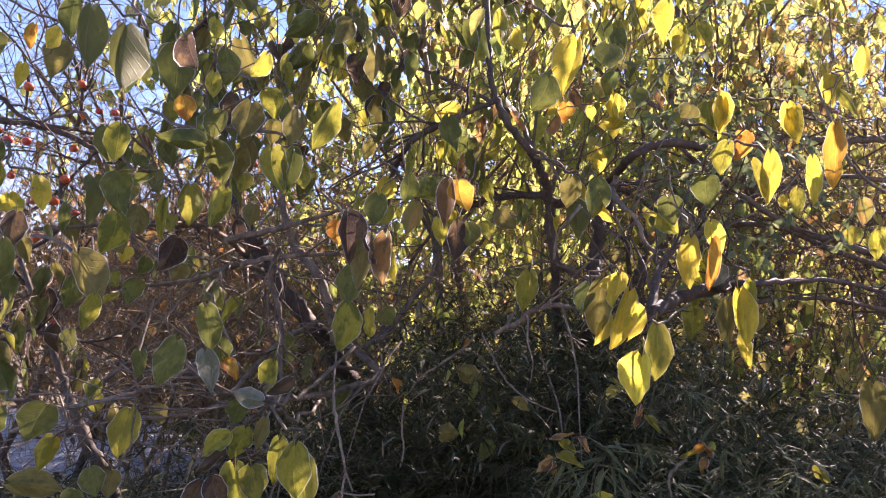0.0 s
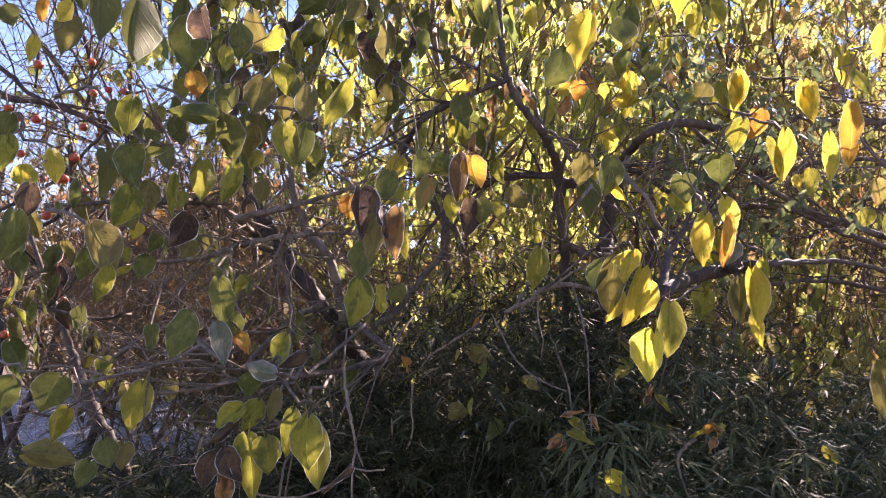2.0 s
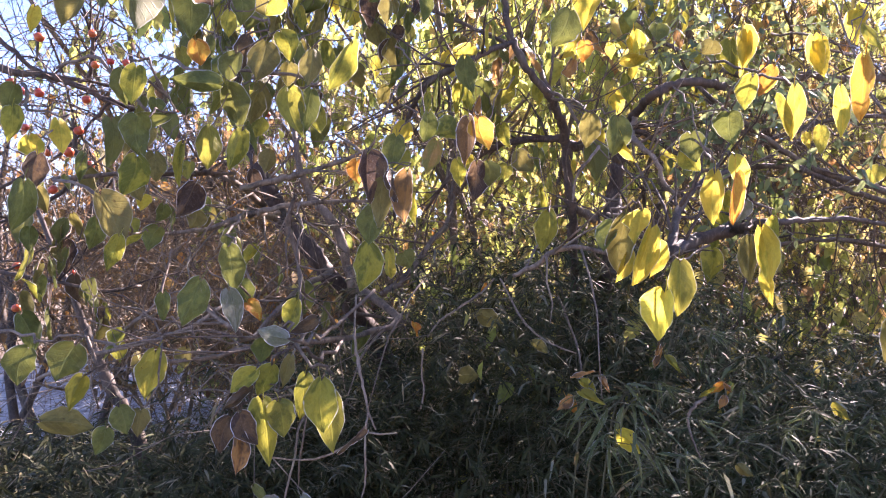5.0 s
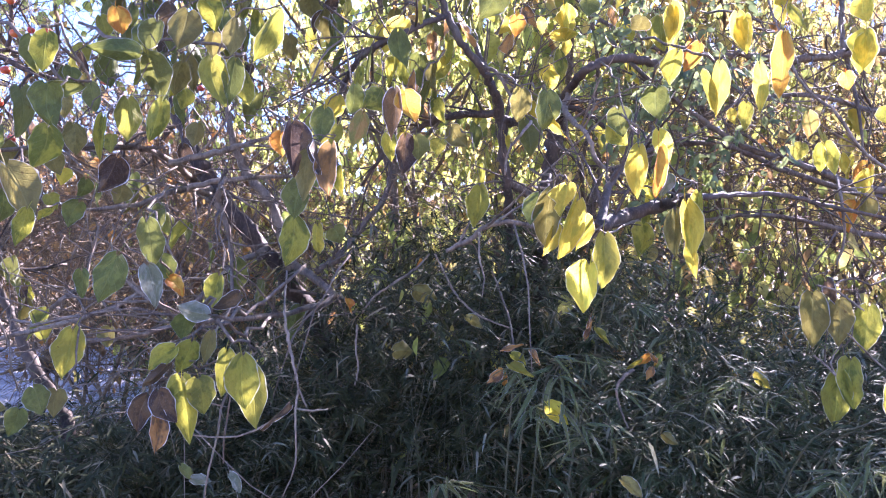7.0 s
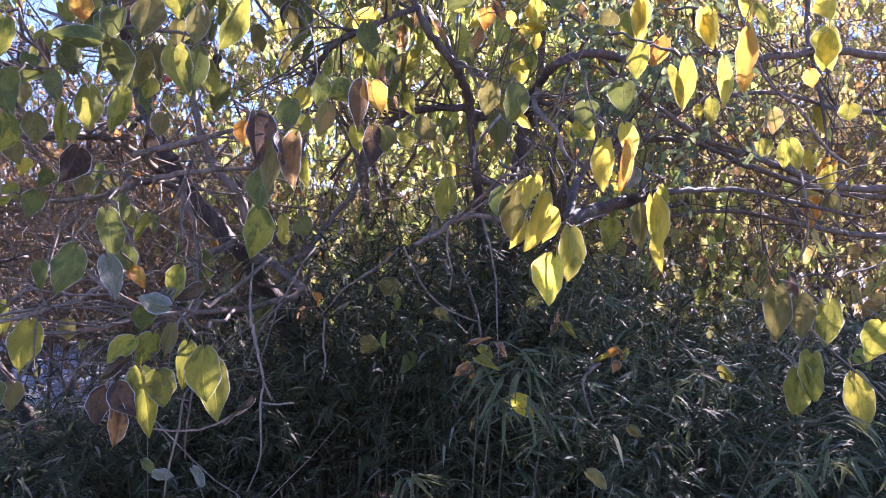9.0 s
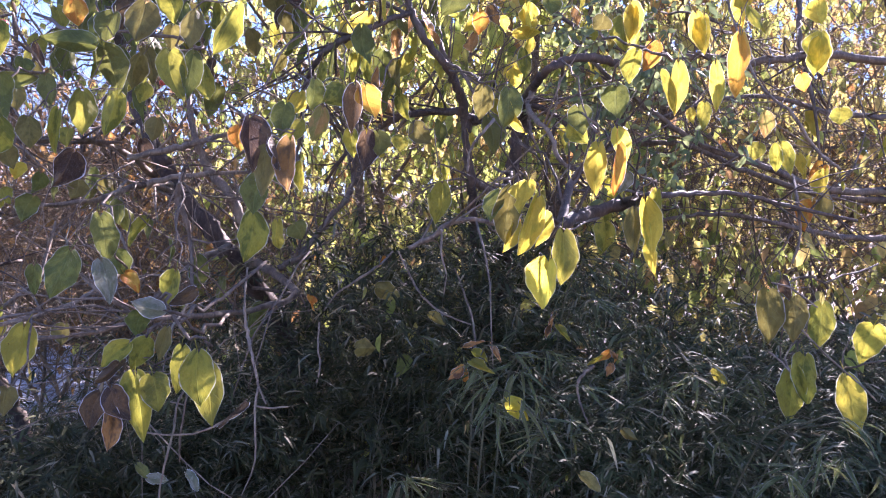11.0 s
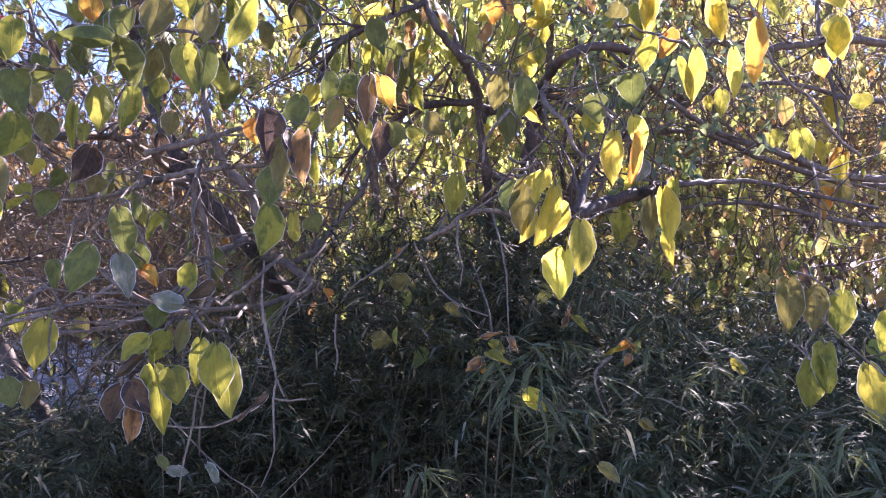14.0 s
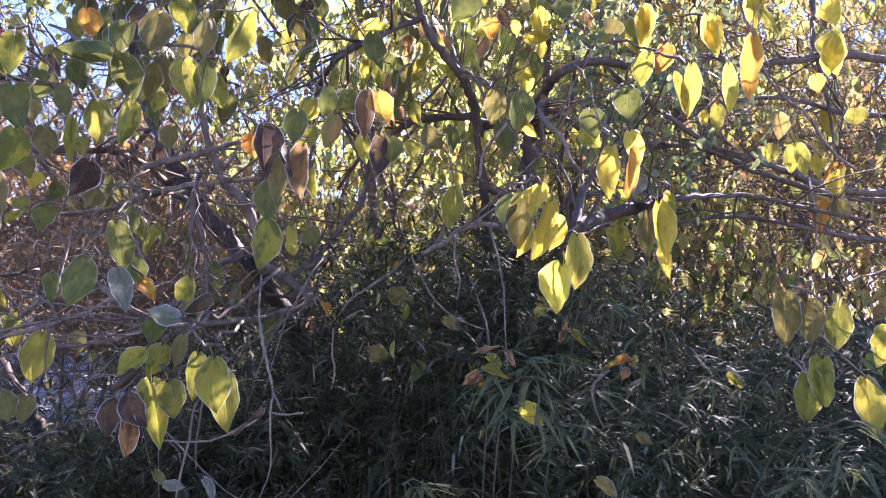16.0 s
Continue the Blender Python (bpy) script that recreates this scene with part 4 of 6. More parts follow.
twig = spray(tree_left, 0.0030, [(-0.944, 1.268, 1.751), (-0.852, 1.225, 1.724), (-0.783, 1.168, 1.764), (-0.756, 1.121, 1.721), (-0.687, 1.126, 1.703), (-0.7, 1.076, 1.669), (-0.678, 1.059, 1.642), (-0.681, 1.03, 1.606)], [
    (-0.7, 1.046, 1.661, 0.033, 0.037, -7, 6, 6, "yellow"),
    (-0.678, 1.029, 1.631, 0.047, 0.034, 11, 237, 1, "brown"),
    (-0.687, 1.096, 1.691, 0.052, 0.029, -10, 49, 0, "yellow"),
    (-0.756, 1.091, 1.709, 0.051, 0.029, -5, 46, 7, "greentip"),
    (-0.783, 1.138, 1.753, 0.047, 0.036, 19, 241, 7, "green"),
    (-0.681, 1, 1.59, 0.068, 0.034, 7, 25, 3, "green"),
])
twig = spray(tree_left, 0.0035, [(-0.962, 1.554, 1.88), (-0.786, 1.404, 1.864), (-0.676, 1.389, 1.74), (-0.634, 1.34, 1.77), (-0.656, 1.261, 1.81), (-0.611, 1.221, 1.807), (-0.57, 1.238, 1.733), (-0.579, 1.158, 1.714), (-0.582, 1.156, 1.654), (-0.637, 1.188, 1.716)], [
    (-0.656, 1.231, 1.796, 0.06, 0.031, -2, 207, 3, "green"),
    (-0.611, 1.191, 1.791, 0.066, 0.038, -2, 197, 0, "greentip"),
    (-0.637, 1.158, 1.699, 0.071, 0.036, -7, 55, 7, "green"),
    (-0.579, 1.128, 1.7, 0.06, 0.048, 8, 232, 7, "green"),
    (-0.57, 1.208, 1.716, 0.071, 0.028, 89, 199, 1, "green"),
    (-0.582, 1.126, 1.639, 0.063, 0.043, 12, 50, 3, "greentip"),
    (-0.634, 1.31, 1.763, 0.029, 0.029, -6, 216, 6, "green"),
    (-0.676, 1.359, 1.729, 0.045, 0.034, -5, 29, 0, "olive"),
])
twig = spray(tree_left, 0.0040, [(-0.829, 1.757, 1.955), (-0.654, 1.554, 1.869), (-0.484, 1.453, 1.845), (-0.375, 1.402, 1.812), (-0.36, 1.36, 1.795), (-0.393, 1.34, 1.794), (-0.352, 1.343, 1.863), (-0.294, 1.394, 1.892)], [
    (-0.537, 1.308, 1.708, 0.071, 0.044, 0, 41, 1, "greentip"),
    (-0.462, 1.258, 1.696, 0.068, 0.039, 19, 6, 1, "greentip"),
    (-0.522, 1.361, 1.793, 0.085, 0.046, -11, 11, 3, "green"),
    (-0.525, 1.311, 1.79, 0.085, 0.035, 95, 7, 1, "green"),
    (-0.393, 1.31, 1.775, 0.079, 0.052, -5, 222, 3, "greentip"),
    (-0.36, 1.33, 1.777, 0.076, 0.037, 10, 223, 0, "green"),
    (-0.352, 1.313, 1.846, 0.069, 0.038, 2, 8, 1, "olive"),
    (-0.294, 1.364, 1.868, 0.099, 0.048, 23, 166, 7, "greentip"),
    (-0.513, 1.512, 1.811, 0.064, 0.044, 25, 219, 1, "olive"),
])
more_leaves(twig, [
    (-0.542, 1.611, 1.777, 0.04, 0.036, 2, 30, 3, "greentip"),
    (-0.452, 1.364, 1.873, 0.082, 0.056, 3, 15, 0, "olive"),
])
spray(tree_left, 0.0018, [(-0.452, 1.46, 1.846), (-0.495, 1.399, 1.816), (-0.537, 1.338, 1.725), (-0.462, 1.288, 1.712)], [])
spray(tree_left, 0.0018, [(-0.628, 1.525, 1.946), (-0.575, 1.458, 1.909), (-0.522, 1.391, 1.813), (-0.525, 1.341, 1.81)], [])
spray(tree_left, 0.0018, [(-0.417, 1.654, 1.978), (-0.465, 1.598, 1.932), (-0.513, 1.542, 1.826), (-0.542, 1.641, 1.787)], [])
spray(tree_left, 0.0018, [(-0.55, 1.493, 2.002), (-0.501, 1.443, 1.977), (-0.452, 1.394, 1.893)], [])
twig = spray(tree_left, 0.0030, [(-0.624, 1.659, 2.026), (-0.506, 1.557, 1.971), (-0.537, 1.546, 1.942), (-0.582, 1.545, 1.909), (-0.524, 1.444, 1.88), (-0.453, 1.496, 1.934), (-0.451, 1.544, 1.881), (-0.419, 1.642, 1.829)], [
    (-0.524, 1.414, 1.866, 0.059, 0.046, 13, 200, 1, "green"),
    (-0.537, 1.516, 1.926, 0.067, 0.044, 8, 47, 1, "brown"),
    (-0.453, 1.466, 1.92, 0.057, 0.047, -26, 31, 3, "greentip"),
    (-0.451, 1.514, 1.87, 0.045, 0.04, 9, 208, 1, "olive"),
    (-0.686, 1.617, 1.948, 0.054, 0.045, -9, 27, 0, "orange"),
    (-0.763, 1.717, 1.958, 0.051, 0.038, -10, 19, 1, "greentip"),
    (-0.419, 1.612, 1.812, 0.072, 0.036, -9, -5, 6, "greentip"),
    (-0.578, 1.809, 1.731, 0.056, 0.04, 7, 27, 1, "olive"),
    (-0.582, 1.515, 1.893, 0.068, 0.04, 9, 0, 7, "green"),
])
spray(tree_left, 0.0018, [(-0.721, 1.776, 2.065), (-0.703, 1.711, 2.043), (-0.686, 1.647, 1.961)], [])
spray(tree_left, 0.0018, [(-0.716, 1.928, 2.145), (-0.739, 1.837, 2.087), (-0.763, 1.747, 1.97)], [])
spray(tree_left, 0.0018, [(-0.495, 1.978, 1.854), (-0.537, 1.909, 1.829), (-0.578, 1.839, 1.744)], [])
twig = spray(tree_left, 0.0030, [(-1.04, 1.951, 1.793), (-0.855, 1.749, 1.73), (-0.846, 1.735, 1.627), (-0.798, 1.734, 1.606), (-0.758, 1.834, 1.596)], [
    (-0.775, 1.608, 1.703, 0.064, 0.047, -6, 37, 0, "olive"),
    (-0.688, 1.558, 1.713, 0.088, 0.032, 8, 39, 2, "greentip"),
    (-0.686, 1.606, 1.632, 0.083, 0.054, 28, 20, 3, "brown"),
    (-0.785, 1.712, 1.807, 0.064, 0.04, -11, 189, 0, "green"),
    (-0.735, 1.708, 1.693, 0.041, 0.038, 7, 186, 1, "greentip"),
    (-0.822, 1.606, 1.647, 0.051, 0.043, -13, 225, 0, "olive"),
    (-0.846, 1.705, 1.618, 0.039, 0.033, 13, 41, 3, "yellow"),
    (-0.798, 1.704, 1.595, 0.045, 0.038, 16, 222, 6, "green"),
    (-0.824, 1.603, 1.558, 0.033, 0.033, -15, 45, 6, "greentip"),
])
more_leaves(twig, [
    (-0.758, 1.804, 1.585, 0.045, 0.045, 17, 28, 1, "olive"),
    (-0.763, 1.602, 1.54, 0.054, 0.043, 29, 7, 6, "green"),
])
spray(tree_left, 0.0018, [(-0.677, 1.733, 1.842), (-0.726, 1.686, 1.81), (-0.775, 1.638, 1.718), (-0.688, 1.588, 1.734), (-0.686, 1.636, 1.652)], [])
spray(tree_left, 0.0018, [(-0.755, 1.915, 1.962), (-0.77, 1.828, 1.922), (-0.785, 1.742, 1.822)], [])
spray(tree_left, 0.0018, [(-0.812, 1.912, 1.869), (-0.774, 1.825, 1.816), (-0.735, 1.738, 1.703)], [])
spray(tree_left, 0.0018, [(-0.781, 1.767, 1.76), (-0.801, 1.701, 1.74), (-0.822, 1.636, 1.659), (-0.824, 1.633, 1.566), (-0.763, 1.632, 1.553)], [])
twig = spray(tree_left, 0.0030, [(-0.784, 1.245, 1.614), (-0.633, 1.094, 1.588), (-0.605, 1.082, 1.554), (-0.583, 1.053, 1.594), (-0.546, 1.031, 1.527), (-0.565, 1.131, 1.526)], [
    (-0.583, 1.023, 1.574, 0.082, 0.047, -32, 21, 1, "olive"),
    (-0.546, 1.001, 1.515, 0.051, 0.024, 22, 38, 0, "greentip"),
    (-0.565, 1.101, 1.519, 0.03, 0.018, 54, 54, 0, "yellowgreen"),
    (-0.605, 1.052, 1.542, 0.049, 0.031, 12, 218, 6, "green"),
])
twig = spray(tree_left, 0.0028, [(-0.552, 1.543, 1.573), (-0.491, 1.292, 1.528), (-0.443, 1.229, 1.456), (-0.43, 1.228, 1.419), (-0.425, 1.128, 1.45), (-0.471, 1.129, 1.467), (-0.428, 1.131, 1.516)], [
    (-0.428, 1.101, 1.5, 0.068, 0.041, -3, -5, 0, "green"),
    (-0.471, 1.099, 1.45, 0.071, 0.041, 14, 16, 0, "green"),
    (-0.615, 1.298, 1.417, 0.047, 0.027, 2, 183, 0, "green"),
    (-0.425, 1.098, 1.435, 0.062, 0.029, -12, 23, 7, "frost"),
    (-0.43, 1.198, 1.411, 0.034, 0.027, -47, 45, 7, "orange"),
    (-0.443, 1.199, 1.446, 0.042, 0.03, -18, 26, 7, "green"),
])
spray(tree_left, 0.0018, [(-0.51, 1.47, 1.607), (-0.563, 1.399, 1.548), (-0.615, 1.328, 1.428)], [])
twig = spray(tree_left, 0.0028, [(-0.927, 1.634, 1.298), (-0.718, 1.335, 1.32), (-0.583, 1.225, 1.347), (-0.582, 1.172, 1.255), (-0.59, 1.122, 1.271), (-0.612, 1.121, 1.238)], [
    (-0.583, 1.195, 1.329, 0.077, 0.05, 11, 40, 0, "yellowpatch"),
    (-0.59, 1.092, 1.261, 0.041, 0.037, -16, 44, 0, "green"),
    (-0.582, 1.142, 1.246, 0.039, 0.031, 8, 197, 7, "olive"),
    (-0.612, 1.091, 1.229, 0.039, 0.028, 14, 224, 6, "green"),
    (-0.653, 1.494, 1.293, 0.038, 0.04, 10, 183, 3, "olive"),
])
spray(tree_left, 0.0018, [(-0.731, 1.691, 1.497), (-0.692, 1.608, 1.429), (-0.653, 1.524, 1.302)], [])
# Near-left clusters: greener leaf colours stand in for the dimmer light here.
twig = spray(tree_left, 0.0035, [(-0.278, 1.538, 1.413), (-0.311, 1.336, 1.365), (-0.324, 1.136, 1.36), (-0.361, 1.106, 1.376), (-0.325, 1.076, 1.385), (-0.343, 1.065, 1.346), (-0.359, 1.045, 1.342), (-0.364, 1.024, 1.323), (-0.368, 1.013, 1.291), (-0.386, 1.023, 1.284), (-0.372, 1.012, 1.269)], [
    (-0.328, 1.118, 1.42, 0.051, 0.03, 19, 175, 1, "greentip"),
    (-0.295, 1.097, 1.396, 0.045, 0.02, 57, 21, 7, "brown"),
    (-0.325, 1.046, 1.374, 0.046, 0.023, 100, 21, 1, "frost"),
    (-0.361, 1.076, 1.367, 0.037, 0.034, 23, 219, 7, "green"),
    (-0.343, 1.035, 1.335, 0.045, 0.032, 24, 23, 0, "greentip"),
    (-0.359, 1.015, 1.332, 0.043, 0.026, 52, 197, 1, "yellowgreen"),
    (-0.364, 0.994, 1.312, 0.047, 0.031, 46, 2, 5, "brown"),
    (-0.386, 0.993, 1.272, 0.048, 0.028, 22, 204, 3, "brown"),
    (-0.368, 0.983, 1.28, 0.045, 0.031, -21, 220, 3, "brown"),
])
more_leaves(twig, [
    (-0.372, 0.982, 1.255, 0.057, 0.021, 4, 208, 2, "orangebrown"),
])
spray(tree_left, 0.0018, [(-0.381, 1.337, 1.579), (-0.354, 1.243, 1.536), (-0.328, 1.148, 1.432), (-0.295, 1.127, 1.407)], [])
twig = spray(tree_left, 0.0030, [(-0.302, 1.335, 1.335), (-0.299, 1.135, 1.335), (-0.318, 1.075, 1.359), (-0.29, 1.045, 1.34), (-0.262, 1.024, 1.338), (-0.257, 1.034, 1.326), (-0.317, 1.013, 1.307), (-0.335, 1.003, 1.317)], [
    (-0.335, 0.973, 1.295, 0.09, 0.036, -3, 18, 1, "greentip"),
    (-0.317, 0.983, 1.296, 0.045, 0.037, -9, 191, 0, "greentip"),
    (-0.29, 1.015, 1.326, 0.059, 0.027, 7, -3, 0, "greentip"),
    (-0.262, 0.994, 1.322, 0.067, 0.037, 0, 208, 1, "greentip"),
    (-0.257, 1.004, 1.305, 0.086, 0.039, -4, 22, 0, "greentip"),
    (-0.318, 1.045, 1.348, 0.044, 0.019, 13, 214, 0, "olive"),
    (-0.217, 1.052, 1.246, 0.049, 0.017, 53, -15, 5, "brown"),
])
spray(tree_left, 0.0018, [(-0.15, 1.232, 1.447), (-0.184, 1.157, 1.382), (-0.217, 1.082, 1.258)], [])
twig = spray(tree_mid, 0.0030, [(-0.272, 1.651, 1.796), (-0.185, 1.45, 1.77), (-0.216, 1.438, 1.72)], [
    (-0.143, 1.228, 1.718, 0.048, 0.034, 10, -15, 3, "green"),
    (-0.101, 1.228, 1.713, 0.046, 0.038, 26, 17, 3, "greentip"),
    (-0.128, 1.207, 1.67, 0.054, 0.028, 17, -14, 0, "orangegreen"),
    (-0.075, 1.208, 1.703, 0.076, 0.028, 0, 166, 2, "brown"),
    (-0.058, 1.198, 1.702, 0.057, 0.035, -16, 178, 4, "gold"),
    (-0.065, 1.306, 1.644, 0.067, 0.035, 3, -10, 3, "brown"),
    (-0.046, 1.306, 1.646, 0.041, 0.033, -8, 7, 3, "green"),
    (-0.109, 1.507, 1.673, 0.058, 0.029, -7, 193, 0, "yellowgreen"),
    (-0.216, 1.408, 1.706, 0.059, 0.041, 6, 189, 0, "green"),
])
spray(tree_mid, 0.0018, [(-0.223, 1.435, 1.882), (-0.183, 1.346, 1.836), (-0.143, 1.258, 1.73), (-0.101, 1.258, 1.724), (-0.128, 1.237, 1.683), (-0.075, 1.238, 1.721), (-0.058, 1.228, 1.716)], [])
spray(tree_mid, 0.0018, [(0.004, 1.5, 1.836), (-0.03, 1.418, 1.778), (-0.065, 1.336, 1.66), (-0.046, 1.336, 1.656)], [])
spray(tree_mid, 0.0018, [(-0.139, 1.699, 1.885), (-0.124, 1.618, 1.816), (-0.109, 1.537, 1.687)], [])
twig = spray(tree_mid, 0.0030, [(-0.381, 1.65, 1.747), (-0.282, 1.347, 1.677), (-0.165, 1.284, 1.601), (-0.217, 1.233, 1.581), (-0.235, 1.231, 1.523), (-0.214, 1.331, 1.505)], [
    (-0.228, 1.156, 1.644, 0.08, 0.039, -1, 205, 1, "brown"),
    (-0.246, 1.165, 1.635, 0.04, 0.026, -2, 216, 1, "orange"),
    (-0.16, 1.104, 1.609, 0.071, 0.033, 4, 161, 1, "orangebrown"),
    (-0.182, 1.105, 1.611, 0.047, 0.033, -20, 163, 5, "brown"),
    (-0.202, 1.144, 1.601, 0.07, 0.035, 7, 183, 7, "olive"),
    (-0.217, 1.203, 1.566, 0.063, 0.044, 16, 163, 3, "green"),
    (-0.235, 1.201, 1.505, 0.075, 0.043, 4, 33, 3, "greentip"),
    (-0.214, 1.301, 1.494, 0.047, 0.035, 8, 217, 3, "yellowgreen"),
    (-0.165, 1.254, 1.589, 0.05, 0.02, -6, 168, 2, "yellowgreen"),
])
more_leaves(twig, [
    (-0.215, 1.5, 1.488, 0.032, 0.044, -31, -9, 7, "green"),
])
spray(tree_mid, 0.0018, [(-0.134, 1.29, 1.84), (-0.181, 1.238, 1.782), (-0.228, 1.186, 1.663), (-0.246, 1.195, 1.645), (-0.16, 1.134, 1.626), (-0.182, 1.135, 1.622), (-0.202, 1.174, 1.618)], [])
spray(tree_mid, 0.0018, [(-0.264, 1.71, 1.626), (-0.239, 1.62, 1.591), (-0.215, 1.53, 1.496)], [])
twig = spray(tree_mid, 0.0030, [(0.104, 1.854, 1.859), (0.142, 1.601, 1.799), (0.153, 1.54, 1.774), (0.189, 1.439, 1.755), (0.199, 1.438, 1.713)], [
    (0.153, 1.51, 1.759, 0.063, 0.042, 8, -10, 0, "olive"),
    (0.189, 1.409, 1.738, 0.069, 0.044, 5, -12, 3, "green"),
    (0.199, 1.408, 1.701, 0.051, 0.015, -31, 19, 2, "yellow"),
    (0.073, 1.503, 1.566, 0.08, 0.047, 4, 11, 1, "greentip"),
    (0.165, 1.717, 1.958, 0.045, 0.035, 0, 164, 6, "orange"),
    (0.204, 1.616, 1.926, 0.032, 0.028, -13, 148, 7, "yellow"),
    (0.244, 1.515, 1.915, 0.065, 0.031, 4, 166, 4, "yellow"),
    (0.215, 1.514, 1.868, 0.052, 0.024, -97, 153, 2, "yellow"),
    (0.093, 1.516, 1.941, 0.051, 0.036, -5, 167, 1, "yellowgreen"),
])
more_leaves(twig, [
    (-0.005, 1.707, 1.681, 0.034, 0.038, 22, 162, 3, "yellowgreen"),
    (0.021, 1.809, 1.725, 0.059, 0.045, -34, 176, 1, "olive"),
])
spray(tree_mid, 0.0018, [(0.04, 1.704, 1.707), (0.057, 1.618, 1.676), (0.073, 1.533, 1.585)], [])
spray(tree_mid, 0.0018, [(0.209, 1.924, 2.089), (0.187, 1.835, 2.059), (0.165, 1.747, 1.969), (0.204, 1.646, 1.934), (0.244, 1.545, 1.931), (0.215, 1.544, 1.88)], [])
spray(tree_mid, 0.0018, [(0.156, 1.658, 2.076), (0.124, 1.602, 2.044), (0.093, 1.546, 1.953)], [])
spray(tree_mid, 0.0018, [(-0.087, 1.91, 1.805), (-0.046, 1.823, 1.777), (-0.005, 1.737, 1.689), (0.021, 1.839, 1.739)], [])
twig = spray(tree_mid, 0.0030, [(0.189, 1.645, 1.614), (0.197, 1.393, 1.576), (0.154, 1.252, 1.554), (0.172, 1.232, 1.57), (0.192, 1.213, 1.569), (0.206, 1.212, 1.553), (0.222, 1.231, 1.522), (0.181, 1.251, 1.507)], [
    (0.172, 1.202, 1.548, 0.091, 0.041, 7, 159, 1, "olive"),
    (0.154, 1.222, 1.541, 0.053, 0.031, 24, 174, 1, "green"),
    (0.192, 1.183, 1.556, 0.056, 0.04, 13, 145, 4, "yellow"),
    (0.206, 1.182, 1.531, 0.092, 0.031, 19, -36, 1, "yellow"),
    (0.222, 1.201, 1.509, 0.056, 0.023, 13, 181, 2, "yellow"),
    (0.181, 1.221, 1.494, 0.053, 0.025, 18, 197, 6, "yellow"),
])
twig = spray(tree_mid, 0.0025, [(0.42, 1.641, 1.505), (0.287, 1.29, 1.485), (0.244, 1.19, 1.497), (0.221, 1.178, 1.453)], [
    (0.244, 1.16, 1.478, 0.079, 0.038, 1, -16, 1, "yellowgreen"),
    (0.221, 1.148, 1.435, 0.074, 0.054, 7, 161, 1, "brightyellow"),
])
twig = spray(tree_right, 0.0030, [(0.407, 1.75, 1.749), (0.343, 1.346, 1.657), (0.31, 1.388, 1.712), (0.306, 1.417, 1.686)], [
    (0.309, 1.205, 1.615, 0.078, 0.032, 5, 158, 1, "yellow"),
    (0.331, 1.175, 1.614, 0.081, 0.029, 10, -42, 1, "orange"),
    (0.339, 1.206, 1.642, 0.055, 0.03, -15, 192, 0, "brightyellow"),
    (0.352, 1.203, 1.574, 0.034, 0.027, 12, 181, 6, "frost"),
    (0.31, 1.358, 1.7, 0.049, 0.042, -9, -37, 0, "green"),
    (0.306, 1.387, 1.675, 0.047, 0.033, -29, 159, 1, "yellowgreen"),
])
spray(tree_right, 0.0018, [(0.272, 1.327, 1.777), (0.29, 1.281, 1.735), (0.309, 1.235, 1.634), (0.331, 1.205, 1.633), (0.339, 1.236, 1.655), (0.352, 1.233, 1.582)], [])
twig = spray(tree_right, 0.0028, [(0.484, 1.744, 1.576), (0.474, 1.543, 1.556), (0.439, 1.471, 1.538), (0.452, 1.452, 1.557), (0.477, 1.453, 1.574), (0.465, 1.45, 1.482)], [
    (0.452, 1.422, 1.533, 0.101, 0.042, -5, -30, 1, "yellow"),
    (0.439, 1.441, 1.517, 0.086, 0.032, 4, -15, 2, "olive"),
    (0.477, 1.423, 1.552, 0.093, 0.032, -6, 138, 1, "yellowgreen"),
    (0.465, 1.42, 1.464, 0.074, 0.021, -7, -1, 2, "yellow"),
])
twig = spray(tree_right, 0.0032, [(0.471, 1.857, 1.954), (0.463, 1.553, 1.858), (0.472, 1.351, 1.791), (0.4, 1.341, 1.802), (0.39, 1.439, 1.757), (0.468, 1.442, 1.842), (0.47, 1.493, 1.853), (0.493, 1.501, 1.803), (0.524, 1.491, 1.821)], [
    (0.417, 1.415, 1.898, 0.075, 0.027, 0, 190, 2, "yellow"),
    (0.468, 1.412, 1.827, 0.062, 0.031, 30, -6, 0, "orange"),
    (0.4, 1.311, 1.788, 0.058, 0.035, 17, 152, 1, "yellowgreen"),
    (0.493, 1.471, 1.783, 0.083, 0.032, -17, -41, 1, "yellowgreen"),
    (0.524, 1.461, 1.798, 0.097, 0.034, 4, -19, 1, "yellow"),
    (0.39, 1.409, 1.744, 0.056, 0.048, -6, -31, 6, "green"),
    (0.47, 1.463, 1.843, 0.041, 0.024, -28, 10, 3, "orange"),
    (0.416, 1.616, 1.931, 0.032, 0.043, 22, -6, 3, "olive"),
])
spray(tree_right, 0.0018, [(0.323, 1.593, 2.024), (0.37, 1.519, 2), (0.417, 1.445, 1.916)], [])
spray(tree_right, 0.0018, [(0.512, 1.84, 2.129), (0.464, 1.743, 2.064), (0.416, 1.646, 1.939)], [])
